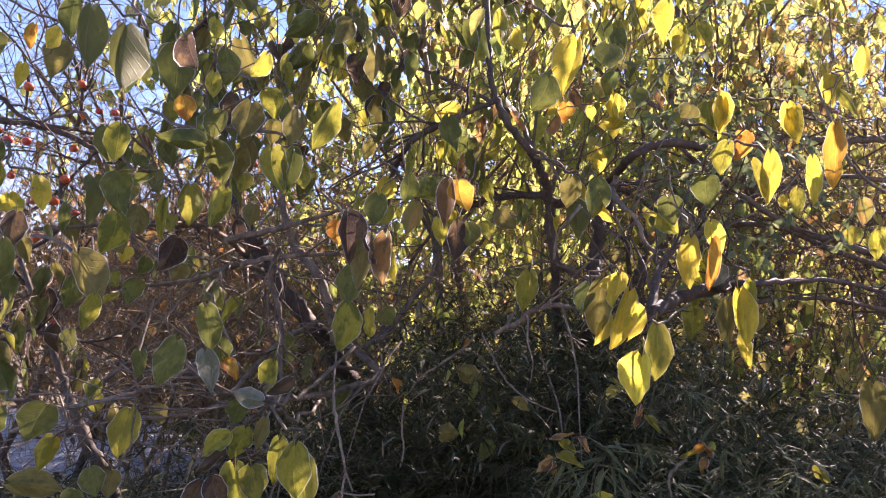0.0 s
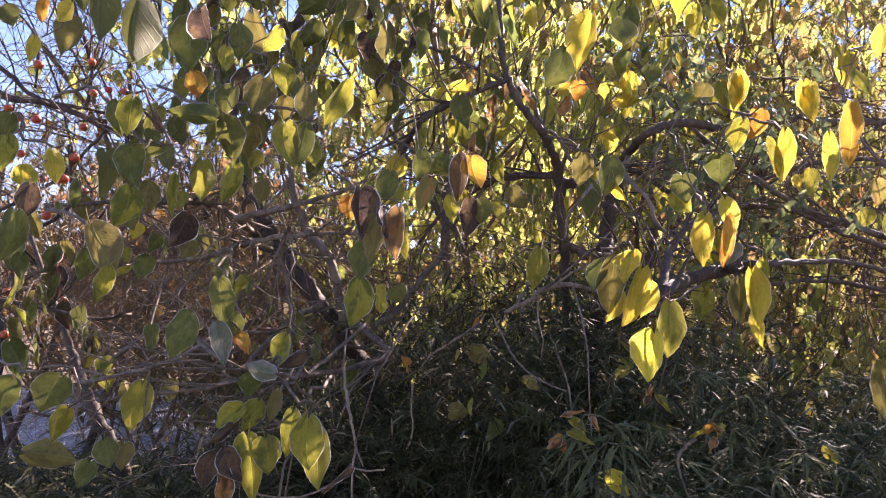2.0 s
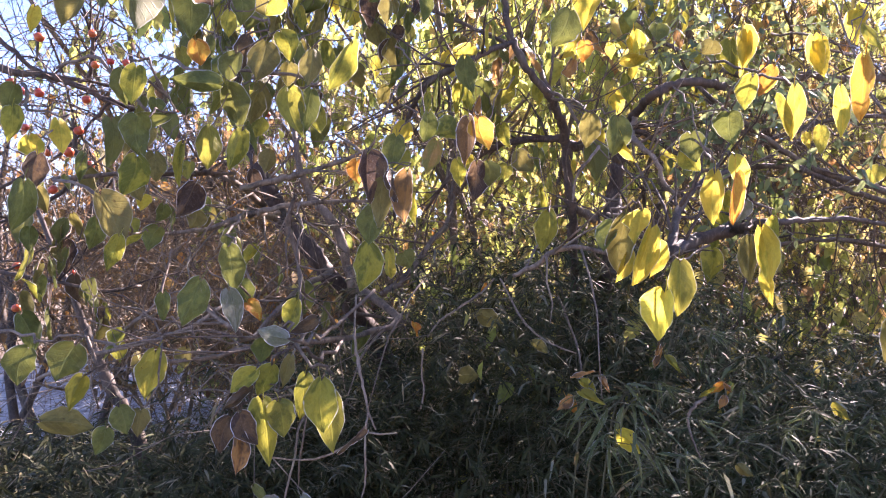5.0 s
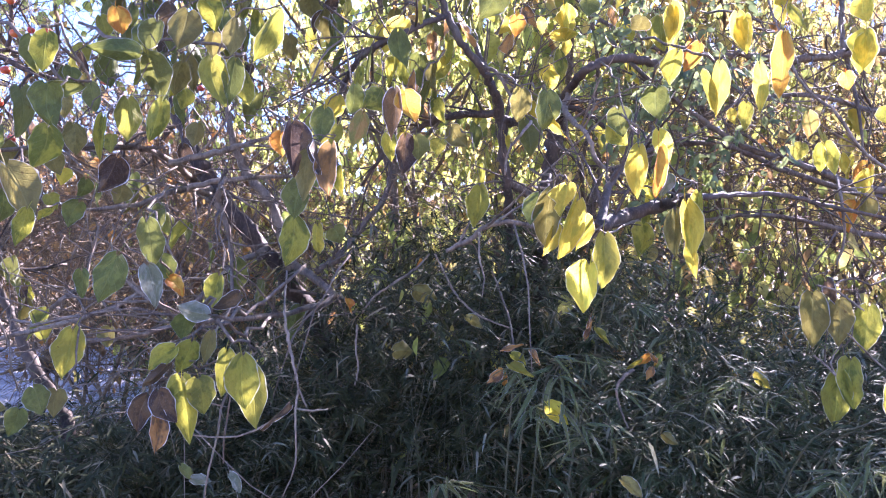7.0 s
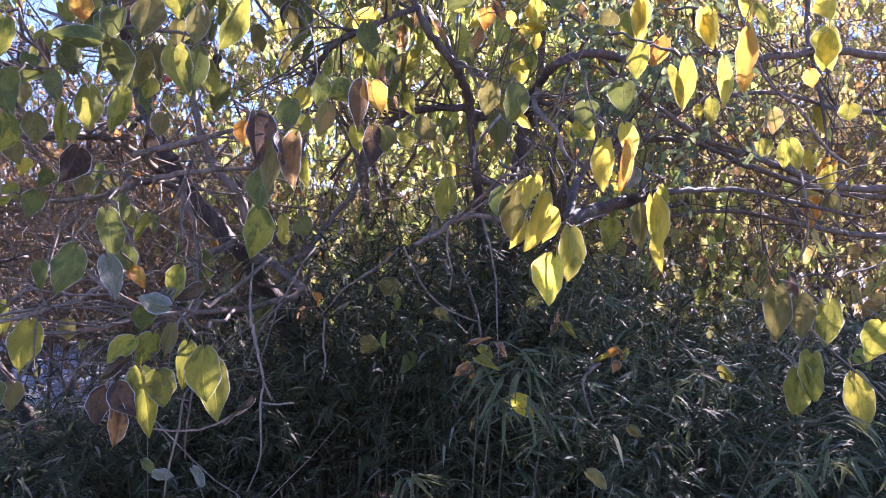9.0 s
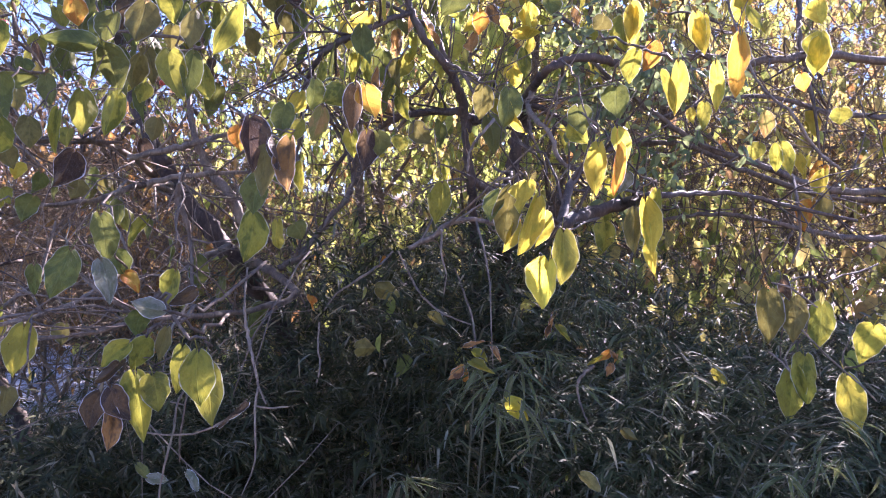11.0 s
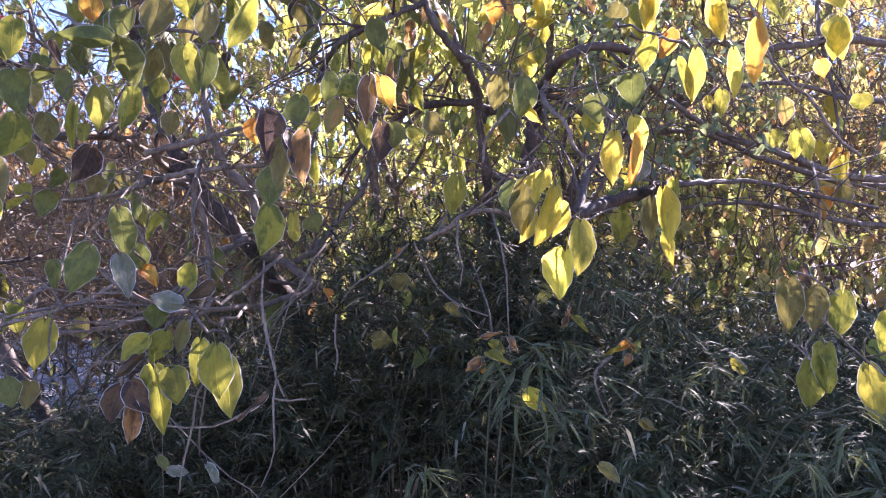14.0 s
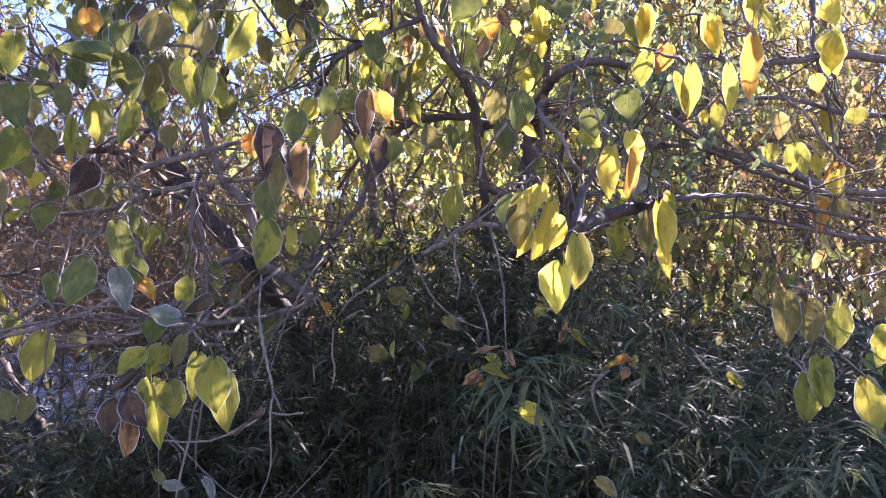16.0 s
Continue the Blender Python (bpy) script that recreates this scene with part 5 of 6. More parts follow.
twig = spray(tree_right, 0.0030, [(0.621, 1.859, 2.009), (0.588, 1.556, 1.92), (0.625, 1.453, 1.856), (0.555, 1.444, 1.89), (0.581, 1.342, 1.843)], [
    (0.555, 1.414, 1.873, 0.071, 0.031, 3, 150, 3, "yellow"),
    (0.481, 1.169, 1.737, 0.074, 0.019, -11, -11, 1, "yellow"),
    (0.581, 1.312, 1.817, 0.107, 0.038, 7, -22, 4, "gold"),
    (0.635, 1.61, 1.748, 0.057, 0.028, 5, -35, 0, "yellowgreen"),
    (0.609, 1.609, 1.737, 0.034, 0.021, -12, -2, 1, "yellow"),
    (0.765, 1.609, 1.729, 0.054, 0.031, 0, -25, 3, "orangegreen"),
    (0.851, 1.707, 1.673, 0.073, 0.035, -16, -19, 7, "yellowgreen"),
    (0.828, 1.516, 1.941, 0.047, 0.04, -8, 150, 3, "yellow"),
    (0.831, 1.514, 1.873, 0.083, 0.047, 6, 152, 4, "yellowgreen"),
])
more_leaves(twig, [
    (0.949, 1.813, 1.851, 0.044, 0.035, -25, -35, 0, "orange"),
    (0.894, 1.908, 1.695, 0.044, 0.042, 18, 143, 0, "yellowgreen"),
])
spray(tree_right, 0.0018, [(0.595, 1.309, 1.916), (0.538, 1.254, 1.866), (0.481, 1.199, 1.755)], [])
spray(tree_right, 0.0018, [(0.605, 1.73, 1.894), (0.62, 1.685, 1.858), (0.635, 1.64, 1.762), (0.609, 1.639, 1.745)], [])
spray(tree_right, 0.0018, [(0.811, 1.785, 1.906), (0.788, 1.712, 1.854), (0.765, 1.639, 1.742)], [])
spray(tree_right, 0.0018, [(0.944, 1.855, 1.827), (0.897, 1.796, 1.789), (0.851, 1.737, 1.691)], [])
spray(tree_right, 0.0018, [(0.878, 1.684, 2.135), (0.853, 1.615, 2.074), (0.828, 1.546, 1.952), (0.831, 1.544, 1.893)], [])
spray(tree_right, 0.0018, [(1.058, 2.035, 2.039), (1.004, 1.939, 1.98), (0.949, 1.843, 1.862)], [])
spray(tree_right, 0.0018, [(0.863, 2.101, 1.809), (0.878, 2.02, 1.787), (0.894, 1.938, 1.706)], [])
twig = spray(tree_right, 0.0030, [(0.08, 1.618, 2.162), (0.106, 1.374, 2.024), (0.139, 1.318, 1.986), (0.091, 1.318, 1.915)], [
    (0.139, 1.288, 1.962, 0.099, 0.046, 12, 11, 1, "yellow"),
    (0.091, 1.288, 1.899, 0.065, 0.048, 22, 0, 3, "green"),
    (0.207, 1.392, 1.99, 0.061, 0.048, 7, -4, 0, "green"),
    (0.236, 1.497, 1.917, 0.062, 0.044, 1, -30, 4, "yellow"),
    (0.3, 1.599, 1.961, 0.036, 0.043, 3, 192, 1, "green"),
    (0.012, 1.476, 2.084, 0.069, 0.029, 0, -4, 2, "yellowgreen"),
    (0.045, 1.48, 2.047, 0.054, 0.027, -8, 170, 3, "yellow"),
    (0.421, 1.409, 1.888, 0.065, 0.023, 6, 169, 2, "yellow"),
    (0.543, 1.417, 1.882, 0.073, 0.031, -6, 147, 0, "yellow"),
])
more_leaves(twig, [
    (0.32, 1.396, 2.063, 0.077, 0.025, 4, 143, 2, "yellow"),
    (0.733, 1.524, 2.021, 0.06, 0.033, -1, -9, 1, "yellow"),
])
spray(tree_right, 0.0018, [(0.139, 1.512, 2.198), (0.173, 1.467, 2.131), (0.207, 1.422, 2.005)], [])
spray(tree_right, 0.0018, [(0.352, 1.701, 2.124), (0.294, 1.614, 2.058), (0.236, 1.527, 1.932)], [])
spray(tree_right, 0.0018, [(0.238, 1.793, 2.116), (0.269, 1.711, 2.073), (0.3, 1.629, 1.97)], [])
spray(tree_right, 0.0018, [(-0.104, 1.593, 2.217), (-0.046, 1.549, 2.189), (0.012, 1.506, 2.101), (0.045, 1.51, 2.06)], [])
spray(tree_right, 0.0018, [(0.453, 1.562, 2.046), (0.437, 1.501, 2.005), (0.421, 1.439, 1.904)], [])
spray(tree_right, 0.0018, [(0.577, 1.603, 2.023), (0.56, 1.525, 1.991), (0.543, 1.447, 1.9)], [])
spray(tree_right, 0.0018, [(0.252, 1.614, 2.211), (0.286, 1.52, 2.176), (0.32, 1.426, 2.081)], [])
spray(tree_right, 0.0018, [(0.677, 1.748, 2.163), (0.705, 1.651, 2.129), (0.733, 1.554, 2.035)], [])
twig = spray(tree_right, 0.0025, [(1.166, 1.838, 1.396), (1.011, 1.756, 1.362), (0.896, 1.736, 1.357), (0.861, 1.71, 1.187), (0.849, 1.65, 1.202), (0.876, 1.661, 1.225), (0.918, 1.675, 1.338), (0.857, 1.675, 1.353), (0.831, 1.677, 1.385), (0.796, 1.675, 1.369)], [
    (0.796, 1.645, 1.341, 0.117, 0.061, -4, -42, 0, "olive"),
    (0.857, 1.645, 1.329, 0.1, 0.054, -1, -34, 0, "olive"),
    (0.918, 1.645, 1.314, 0.099, 0.056, 4, -29, 0, "greentip"),
    (0.876, 1.631, 1.201, 0.101, 0.061, 11, 173, 3, "greentip"),
    (0.849, 1.62, 1.174, 0.118, 0.056, 0, 141, 0, "greentip"),
    (0.831, 1.647, 1.373, 0.048, 0.044, -30, 128, 5, "brown"),
])
twig = spray(tree_right, 0.0028, [(1.117, 1.602, 1.221), (0.97, 1.505, 1.216), (0.933, 1.594, 1.196), (0.99, 1.598, 1.299)], [
    (0.933, 1.564, 1.167, 0.122, 0.054, -8, 172, 0, "yellowpatch"),
    (0.99, 1.568, 1.276, 0.095, 0.059, 4, -54, 0, "yellowgreen"),
    (0.975, 1.69, 1.753, 0.039, 0.045, 13, -39, 0, "yellowgreen"),
    (0.825, 1.499, 1.861, 0.073, 0.04, -6, 169, 7, "yellow"),
    (0.785, 1.591, 1.661, 0.062, 0.026, -17, 137, 2, "yellowgreen"),
])
spray(tree_right, 0.0018, [(0.913, 1.882, 1.924), (0.944, 1.801, 1.873), (0.975, 1.72, 1.762)], [])
spray(tree_right, 0.0018, [(0.739, 1.664, 2.024), (0.782, 1.596, 1.981), (0.825, 1.529, 1.879)], [])
spray(tree_right, 0.0018, [(0.826, 1.72, 1.869), (0.805, 1.67, 1.802), (0.785, 1.621, 1.676)], [])
twig = spray(tree_left, 0.0028, [(-0.986, 1.382, 1.342), (-0.788, 1.193, 1.354), (-0.74, 1.136, 1.358), (-0.642, 1.092, 1.369), (-0.622, 1.075, 1.325), (-0.703, 1.113, 1.258)], [
    (-0.642, 1.062, 1.356, 0.055, 0.057, 22, 51, 0, "green"),
    (-0.622, 1.045, 1.313, 0.051, 0.027, 25, 13, 2, "yellowpatch"),
    (-0.703, 1.083, 1.241, 0.072, 0.036, -84, 30, 1, "olive"),
    (-0.74, 1.106, 1.345, 0.055, 0.043, 22, 202, 3, "green"),
])


def fine_tangle(tree, centre, spread, count, length, radius, seed, material):
    """Fine bare side shoots among the limbs."""
    rnd = np.random.RandomState(seed)
    tb = Tubes()
    for _ in range(count):
        p = np.array(centre) + rnd.uniform(-1.6, 1.6, size=3) * np.array(spread)
        w = rnd.normal(size=3)
        w /= np.linalg.norm(w)
        pts = [p]
        for k in range(7):
            w = w + rnd.normal(scale=0.28, size=3)
            w /= np.linalg.norm(w)
            pts.append(pts[-1] + w * length * rnd.uniform(0.6, 1.2) / 7)
        tb.tube(pts, np.linspace(radius, radius * 0.4, 8), 4)
        for k in (2, 4, 5):
            v = (pts[k + 1] - pts[k]) * 2 + rnd.normal(size=3) * length * 0.12
            tb.tube([pts[k], pts[k] + v * 0.6, pts[k] + v + rnd.normal(size=3) * 0.01], [radius * 0.6, radius * 0.5, radius * 0.3], 4)
    child("twig_tangle", tb.mesh("twig_tangle", material), tree, "tangle of fine bare side shoots", "stuff")


fine_tangle(tree_mid, (0.1, 2.7, 2.1), (0.6, 0.3, 0.45), 150, 0.6, 0.0015, 701, bark_grey)
fine_tangle(tree_right, (1.2, 2.7, 2.0), (0.5, 0.3, 0.45), 90, 0.6, 0.0015, 702, bark_grey)
fine_tangle(tree_right, (1.75, 3.5, 2.2), (0.45, 0.3, 0.42), 420, 0.75, 0.002, 706, bark_brush)
fine_tangle(tree_left, (-0.9, 3.2, 1.8), (0.5, 0.2, 0.35), 130, 0.6, 0.0018, 703, bark_grey)
fine_tangle(tree_left, (-0.75, 1.85, 1.2), (0.2, 0.2, 0.08), 18, 0.5, 0.0016, 704, bark_pale)
fine_tangle(fruit_tree, (-1.6, 3.0, 2.5), (0.5, 0.3, 0.35), 130, 0.7, 0.0022, 705, bark_dark)


def hanging_sprays(tree, low, high, count, colours, seed, size=0.085):
    """Thin twigs that hang from the limbs overhead, each with a few leaves."""
    rnd = np.random.RandomState(seed)
    for _ in range(count):
        p = np.array([rnd.uniform(low[i], high[i]) for i in range(3)])
        w = np.array([rnd.normal(scale=0.6), rnd.normal(scale=0.5), 0.1])
        line = [p + np.array([-w[0] * 0.25, -w[1] * 0.2, 0.2]), p]
        rows = []
        q, drop = p, 0.0
        for k in range(rnd.randint(4, 9)):
            drop += 0.014
            q = q + np.array([w[0] * 0.05, w[1] * 0.05, -drop * 0.6 + rnd.normal(scale=0.01)])
            line.append(q)
            s = size * rnd.uniform(0.6, 1.15)
            at = q + np.array([rnd.normal(scale=0.014), rnd.normal(scale=0.014), -0.25 * s])
            rows.append((*at, s, s * rnd.uniform(0.4, 0.72), rnd.normal(scale=16), rnd.uniform(0, 360), rnd.choice([0, 1, 2, 3, 6, 7, 4]), colours[rnd.randint(len(colours))]))
        spray(tree, 0.0022, [tuple(v) for v in line], rows)


# Leaf mix weighted to dark colours, to imitate the shaded upper left.
DULL_SHADED = ["green", "green", "green", "olive", "olive", "greentip", "green", "brown"]
WARM = ["yellow", "yellowgreen", "yellowgreen", "orange", "greentip", "brightyellow", "olive"]
hanging_sprays(tree_left, (-0.85, 1.75, 1.95), (-0.2, 2.3, 2.55), 32, DULL_SHADED, 501)
# Added sprays, nearly all above the view, to block sun from left leaves.
hanging_sprays(tree_left, (-0.8, 2.5, 2.75), (0.15, 3.3, 3.35), 56, DULL_SHADED, 507, 0.1)
hanging_sprays(tree_left, (-1.4, 1.9, 1.4), (-0.9, 2.4, 1.75), 7, DULL_SHADED, 502)
hanging_sprays(tree_mid, (-0.2, 1.8, 1.7), (0.55, 2.5, 2.3), 10, ["yellowgreen", "yellow", "greentip", "green", "orangebrown"], 503)
hanging_sprays(tree_mid, (-0.75, 1.9, 1.95), (0.2, 2.8, 2.55), 10, ["green", "greentip", "yellowgreen", "yellowgreen", "olive"], 505, 0.075)
hanging_sprays(tree_mid, (-0.6, 2.2, 2.35), (0.5, 2.9, 2.75), 8, ["green", "greentip", "yellowgreen", "yellow", "olive"], 506, 0.075)
hanging_sprays(tree_right, (0.5, 1.8, 1.5), (1.5, 2.5, 2.3), 10, WARM, 504, 0.08)


def vine(tree, start, end, seed, count=34):
    """A climbing vine with pairs of small narrow leaflets."""
    rnd = np.random.RandomState(seed)
    tb, lv = Tubes(), Leaves(BROAD)
    a, b = np.array(start), np.array(end)
    for _ in range(count):
        p = a + (b - a) * rnd.rand() + rnd.normal(scale=0.1, size=3)
        w = rnd.normal(size=3)
        w[2] -= 0.3
        pts = [p]
        for k in range(7):
            w = w + rnd.normal(scale=0.5, size=3)
            w /= np.linalg.norm(w)
            pts.append(pts[-1] + w * 0.035)
            for sgn in (-1, 1):
                d = np.cross(w, rnd.normal(size=3)) * sgn + w * 0.5
                d[2] -= 0.2
                lv.leaf(pts[-1], d, rnd.normal(size=3), rnd.uniform(0.022, 0.042), rnd.uniform(0.012, 0.02), 0.2)
        tb.tube(smooth_line(pts, 2), 0.0012, 4)
    stem = child("vine", tb.mesh("vine", bark_pale), tree, "thin curling vine stems", "stuff")
    fo = new("vine_foliage", lv.mesh("vine_foliage", vine_mass))
    fo.parent = stem
    tagged(fo, "small grey-green leaflets", kind="stuff")


vine(tree_right, (0.522, 2.12, 2.05), (0.771, 2.119, 2.019), 601, 30)
vine(tree_right, (0.491, 2.116, 1.91), (0.724, 2.11, 1.755), 602, 30)

# ---- dwarf bamboo ----
CREST_X = (-2.4, -1.5, -1.2, -0.9, -0.6, -0.4, -0.2, 0.05, 0.3, 0.62, 0.88, 1.3, 2.3, 3.2)
CREST_Z = (0.82, 0.96, 1.05, 1.12, 1.23, 1.32, 1.42, 1.50, 1.45, 1.34, 1.21, 1.19, 1.10, 1.05)


def mound(x, y):
    """Height of the bamboo's top over the plan."""
    back = max(1.0, y / 2.3)
    h = 1.5 - (1.5 - float(np.interp(x / back, CREST_X, CREST_Z))) * back + 0.03 * math.sin(4.1 * x + 1.0) + 0.03 * math.sin(5.3 * y + 2 * x)
    if y < 2.2:
        h -= (2.2 - y) * 0.42
    if x < -0.8:
        h = min(h, 1.5 - 0.25 * y)
    return max(h, 0.35)


def fan(lv, rnd, at, way, length, blades):
    """A spray of narrow blades from one twig's end, spread like fingers and drooping."""
    way = way / (np.linalg.norm(way) + 1e-9)
    side = np.cross(way, (0.0, 0.0, 1.0))
    side /= np.linalg.norm(side) + 1e-9
    tilt = rnd.normal(scale=0.35)
    for b in range(blades):
        a = (b - (blades - 1) / 2) * rnd.uniform(0.28, 0.5) + rnd.normal(scale=0.12)
        w = way * math.cos(a) + side * math.sin(a) + np.array([0, 0, rnd.normal(scale=0.16) + tilt * math.sin(a)])
        f = np.array([0.35 * rnd.normal(), 0.35 * rnd.normal() - 0.2, 1.0])
        ln = length * rnd.uniform(0.6, 1.25) * (1 - 0.25 * abs(math.sin(a)))
        lv.leaf(at - way * 0.012 * b + rnd.normal(scale=0.004, size=3), w, f, ln, ln * rnd.uniform(0.1, 0.16), rnd.uniform(0.1, 0.6))


def bamboo_field(seed, count, x0, x1, y0, y1, leaf_len, label, tall=1.0, fans=5, leaves=None):
    rnd = np.random.RandomState(seed)
    lv, tb = Leaves(BLADE), Tubes()
    for _ in range(count):
        x, y = rnd.uniform(x0, x1), rnd.uniform(y0, y1)
        hollow = (-0.52 < x < 0.06 and y < 2.15) or (-0.8 < x < -0.5 and y < 1.95)
        if hollow and rnd.rand() < 0.93:
            continue
        h = mound(x, y) * (1.01 - 0.3 * rnd.rand() ** 2.2) * tall
        lean = np.array([rnd.normal(scale=0.12), rnd.normal(scale=0.1) - 0.05])
        foot = np.array([x, y, 0.0])
        line = smooth_line([foot, foot + np.array([lean[0] * 0.2, lean[1] * 0.2, h * 0.55]), foot + np.array([lean[0] * 0.8, lean[1] * 0.8, h * 0.92]), foot + np.array([lean[0] * 1.6, lean[1] * 1.6, h])], 3)
        if rnd.rand() < 0.12:
            tb.tube(line[2:], np.linspace(0.0014, 0.0006, len(line) - 2), 3)
        turn = rnd.uniform(0, 6.28)
        for q in range(fans):
            s = 1 - 0.085 * q * rnd.uniform(0.8, 1.2)
            at = line[-1] if q == 0 else np.array([np.interp(s * h, line[:, 2], line[:, k]) for k in range(3)])
            a = turn + q * 2.6
            way = np.array([math.cos(a), math.sin(a) * 0.8 - 0.3, rnd.uniform(-0.55, 0.35)])
            reach = rnd.uniform(0.02, 0.09)
            end = at + way * reach
            if reach > 0.05:
                tb.tube([at, (at + end) / 2 + (0, 0, 0.006), end], [0.0008, 0.0007, 0.0005], 3)
            fan(lv, rnd, end, way, leaf_len, rnd.randint(3, 8))
    ob = empty("dwarf_bamboo", ((x0 + x1) / 2, (y0 + y1) / 2, 0))
    tagged(ob, label, "bamboo", "bamboo thicket")
    child("foliage", lv.mesh("foliage", leaves or bamboo_shaded), ob, "", "stuff")
    child("undergrowth", tb.mesh("undergrowth", bamboo_stem), ob, "", "stuff")


# Left and right differ in frost and in light put into leaf colour.
bamboo_field(41, 1300, -0.95, 0.32, 1.75, 2.6, 0.052, "dense dwarf bamboo, deep shade partly put into its dark-green leaf colour")
bamboo_field(47, 1800, 0.28, 2.3, 1.75, 2.6, 0.052, "dense grey-green dwarf bamboo, frosted blades paled further for glare", leaves=bamboo_frosted_lit)
bamboo_field(42, 1300, -0.7, 2.9, 2.6, 3.6, 0.062, "dense dwarf bamboo behind, shade partly put into its dark-green leaf colour")
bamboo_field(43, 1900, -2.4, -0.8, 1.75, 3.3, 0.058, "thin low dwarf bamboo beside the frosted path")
bamboo_field(44, 130, 0.55, 1.7, 1.5, 1.8, 0.058, "low grey-green dwarf bamboo, frosted tips paled further for glare", leaves=bamboo_frosted_lit)
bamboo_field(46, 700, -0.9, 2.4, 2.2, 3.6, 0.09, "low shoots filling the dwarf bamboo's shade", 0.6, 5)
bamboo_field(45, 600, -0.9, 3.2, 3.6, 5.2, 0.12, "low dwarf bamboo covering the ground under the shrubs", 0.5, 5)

BAMBOO_MESH = {}


def bamboo_blade_mesh(kind):
    """A lance-shaped blade one metre long, folded along its rib and arching down."""
    if kind in BAMBOO_MESH:
        return BAMBOO_MESH[kind]
    arch = (0.12, 0.4, 0.85)[kind]
    verts, uvs, faces = [], [], []
    n = 9
    y = z = 0.0
    for i in range(n + 1):
        u = i / n
        w = 0.046 * (min(1, u / 0.15) ** 0.7) * (1 - max(0, (u - 0.25) / 0.75) ** 1.5) + 0.002
        for j in range(3):
            v = j - 1
            verts.append((w * v, y, z + abs(v) * w * 0.4))
            uvs.append((u, 0.5 + 0.5 * v))
        y, z = y + math.cos(arch * u * 1.3) / n, z - math.sin(arch * u * 1.3) / n
    for i in range(n):
        for j in range(2):
            a = i * 3 + j
            faces.append((a, a + 1, a + 4, a + 3))
    BAMBOO_MESH[kind] = mesh_from("blade", verts, faces, bamboo_blade, uvs)
    return BAMBOO_MESH[kind]


def bamboo_shoot(top, branches, size, seed, lean=(0.0, 0.0), droop=0.3):
    """One shoot whose side twigs end in fans of arching blades, each blade a part."""
    rnd = np.random.RandomState(seed)
    foot = (top[0] - lean[0], top[1] - lean[1] + 0.5, 0.0)
    shoot = tagged(empty("bamboo_shoot", foot), "bamboo shoot with fans of arching pale-rimmed green blades", "bamboo", "bamboo shoots")
    tb = Tubes()
    line = smooth_line([foot, (foot[0] + lean[0] * 0.3, foot[1] - 0.04, top[2] * 0.55), (top[0], top[1] + 0.22, top[2] * 0.9), top], 8)
    tb.tube(line, np.linspace(0.0032, 0.0014, len(line)), 6)
    stem = child("stem", tb.mesh("stem", bamboo_stem), shoot)
    for k in range(branches):
        a = k * 2.4 + rnd.normal(scale=0.3)
        at = np.array(top) + np.array([0, 0, -rnd.uniform(0, 0.11) if k else 0.0])
        way = np.array([math.cos(a), 0.55 * math.sin(a) - 0.25, rnd.uniform(-0.5, 0.4)])
        end = at + way * rnd.uniform(0.02, 0.075)
        tw = Tubes()
        tw.tube([at, (at + end) / 2 + (0, 0, 0.008), end], [0.0014, 0.0011, 0.0008], 5)
        twig = new("side_twig", tw.mesh("side_twig", bamboo_stem))
        twig.parent = stem
        az = math.degrees(math.atan2(-way[0], way[1]))
        n = rnd.randint(4, 8)
        for b in range(n):
            ob = new("blade", bamboo_blade_mesh(rnd.randint(3)))
            ob.parent = shoot
            ob.matrix_parent_inverse = Matrix.Translation(-shoot.location)
            s = size * rnd.uniform(0.6, 1.2)
            ob.matrix_basis = Matrix.LocRotScale(
                tuple(end + rnd.normal(scale=0.005, size=3)),
                Euler((radians(rnd.uniform(-45, 22) - 30 * droop), radians(rnd.uniform(-30, 30)), radians(az + (b - (n - 1) / 2) * 24 + rnd.normal(scale=9)))), (s * rnd.uniform(0.7, 1.1), s, s))
    return shoot


for k, (top, branches, size) in enumerate([
    ((0.15, 1.411, 1.265), 5, 0.085), ((0.215, 1.42, 1.24), 6, 0.09), ((0.29, 1.40, 1.18), 4, 0.09), ((0.17, 1.39, 1.19), 4, 0.08),
    ((0.74, 1.338, 1.14), 5, 0.085), ((0.82, 1.40, 1.12), 5, 0.085), ((0.84, 1.33, 1.05), 4, 0.09),
    ((-0.03, 1.4, 1.02), 3, 0.085), ((0.42, 1.747, 1.371), 3, 0.07), ((0.36, 1.52, 1.42), 3, 0.07), ((0.512, 1.539, 1.149), 4, 0.075),
    ((0.649, 1.691, 1.216), 4, 0.075), ((0.513, 1.742, 1.256), 4, 0.075),
    ((0.658, 1.588, 1.138), 4, 0.075), ((0.775, 1.691, 1.226), 4, 0.075),
]):
    bamboo_shoot(top, branches, size, 60 + k)


# ---- fruit tree behind, upper left ----
FRUITS = [(-1.573, 2.474, 2.203), (-1.393, 2.485, 2.215), (-1.386, 2.49, 2.11), (-1.384, 2.589, 2.145), (-1.328, 2.592, 2.14), (-1.578, 2.382, 2.002), (-1.578, 2.481, 2.016), (-1.567, 2.387, 1.885), (-1.501, 2.591, 1.904), (-1.472, 2.588, 2.012), (-1.427, 2.399, 1.805), (-1.556, 2.49, 1.815), (-1.516, 2.694, 1.794), (-1.606, 2.402, 1.432), (-1.593, 2.705, 1.397), (-1.548, 2.31, 1.3), (-1.278, 2.901, 2.03), (-0.983, 3.119, 2.044), (-1.597, 2.593, 1.696), (-1.675, 2.474, 2.053)]


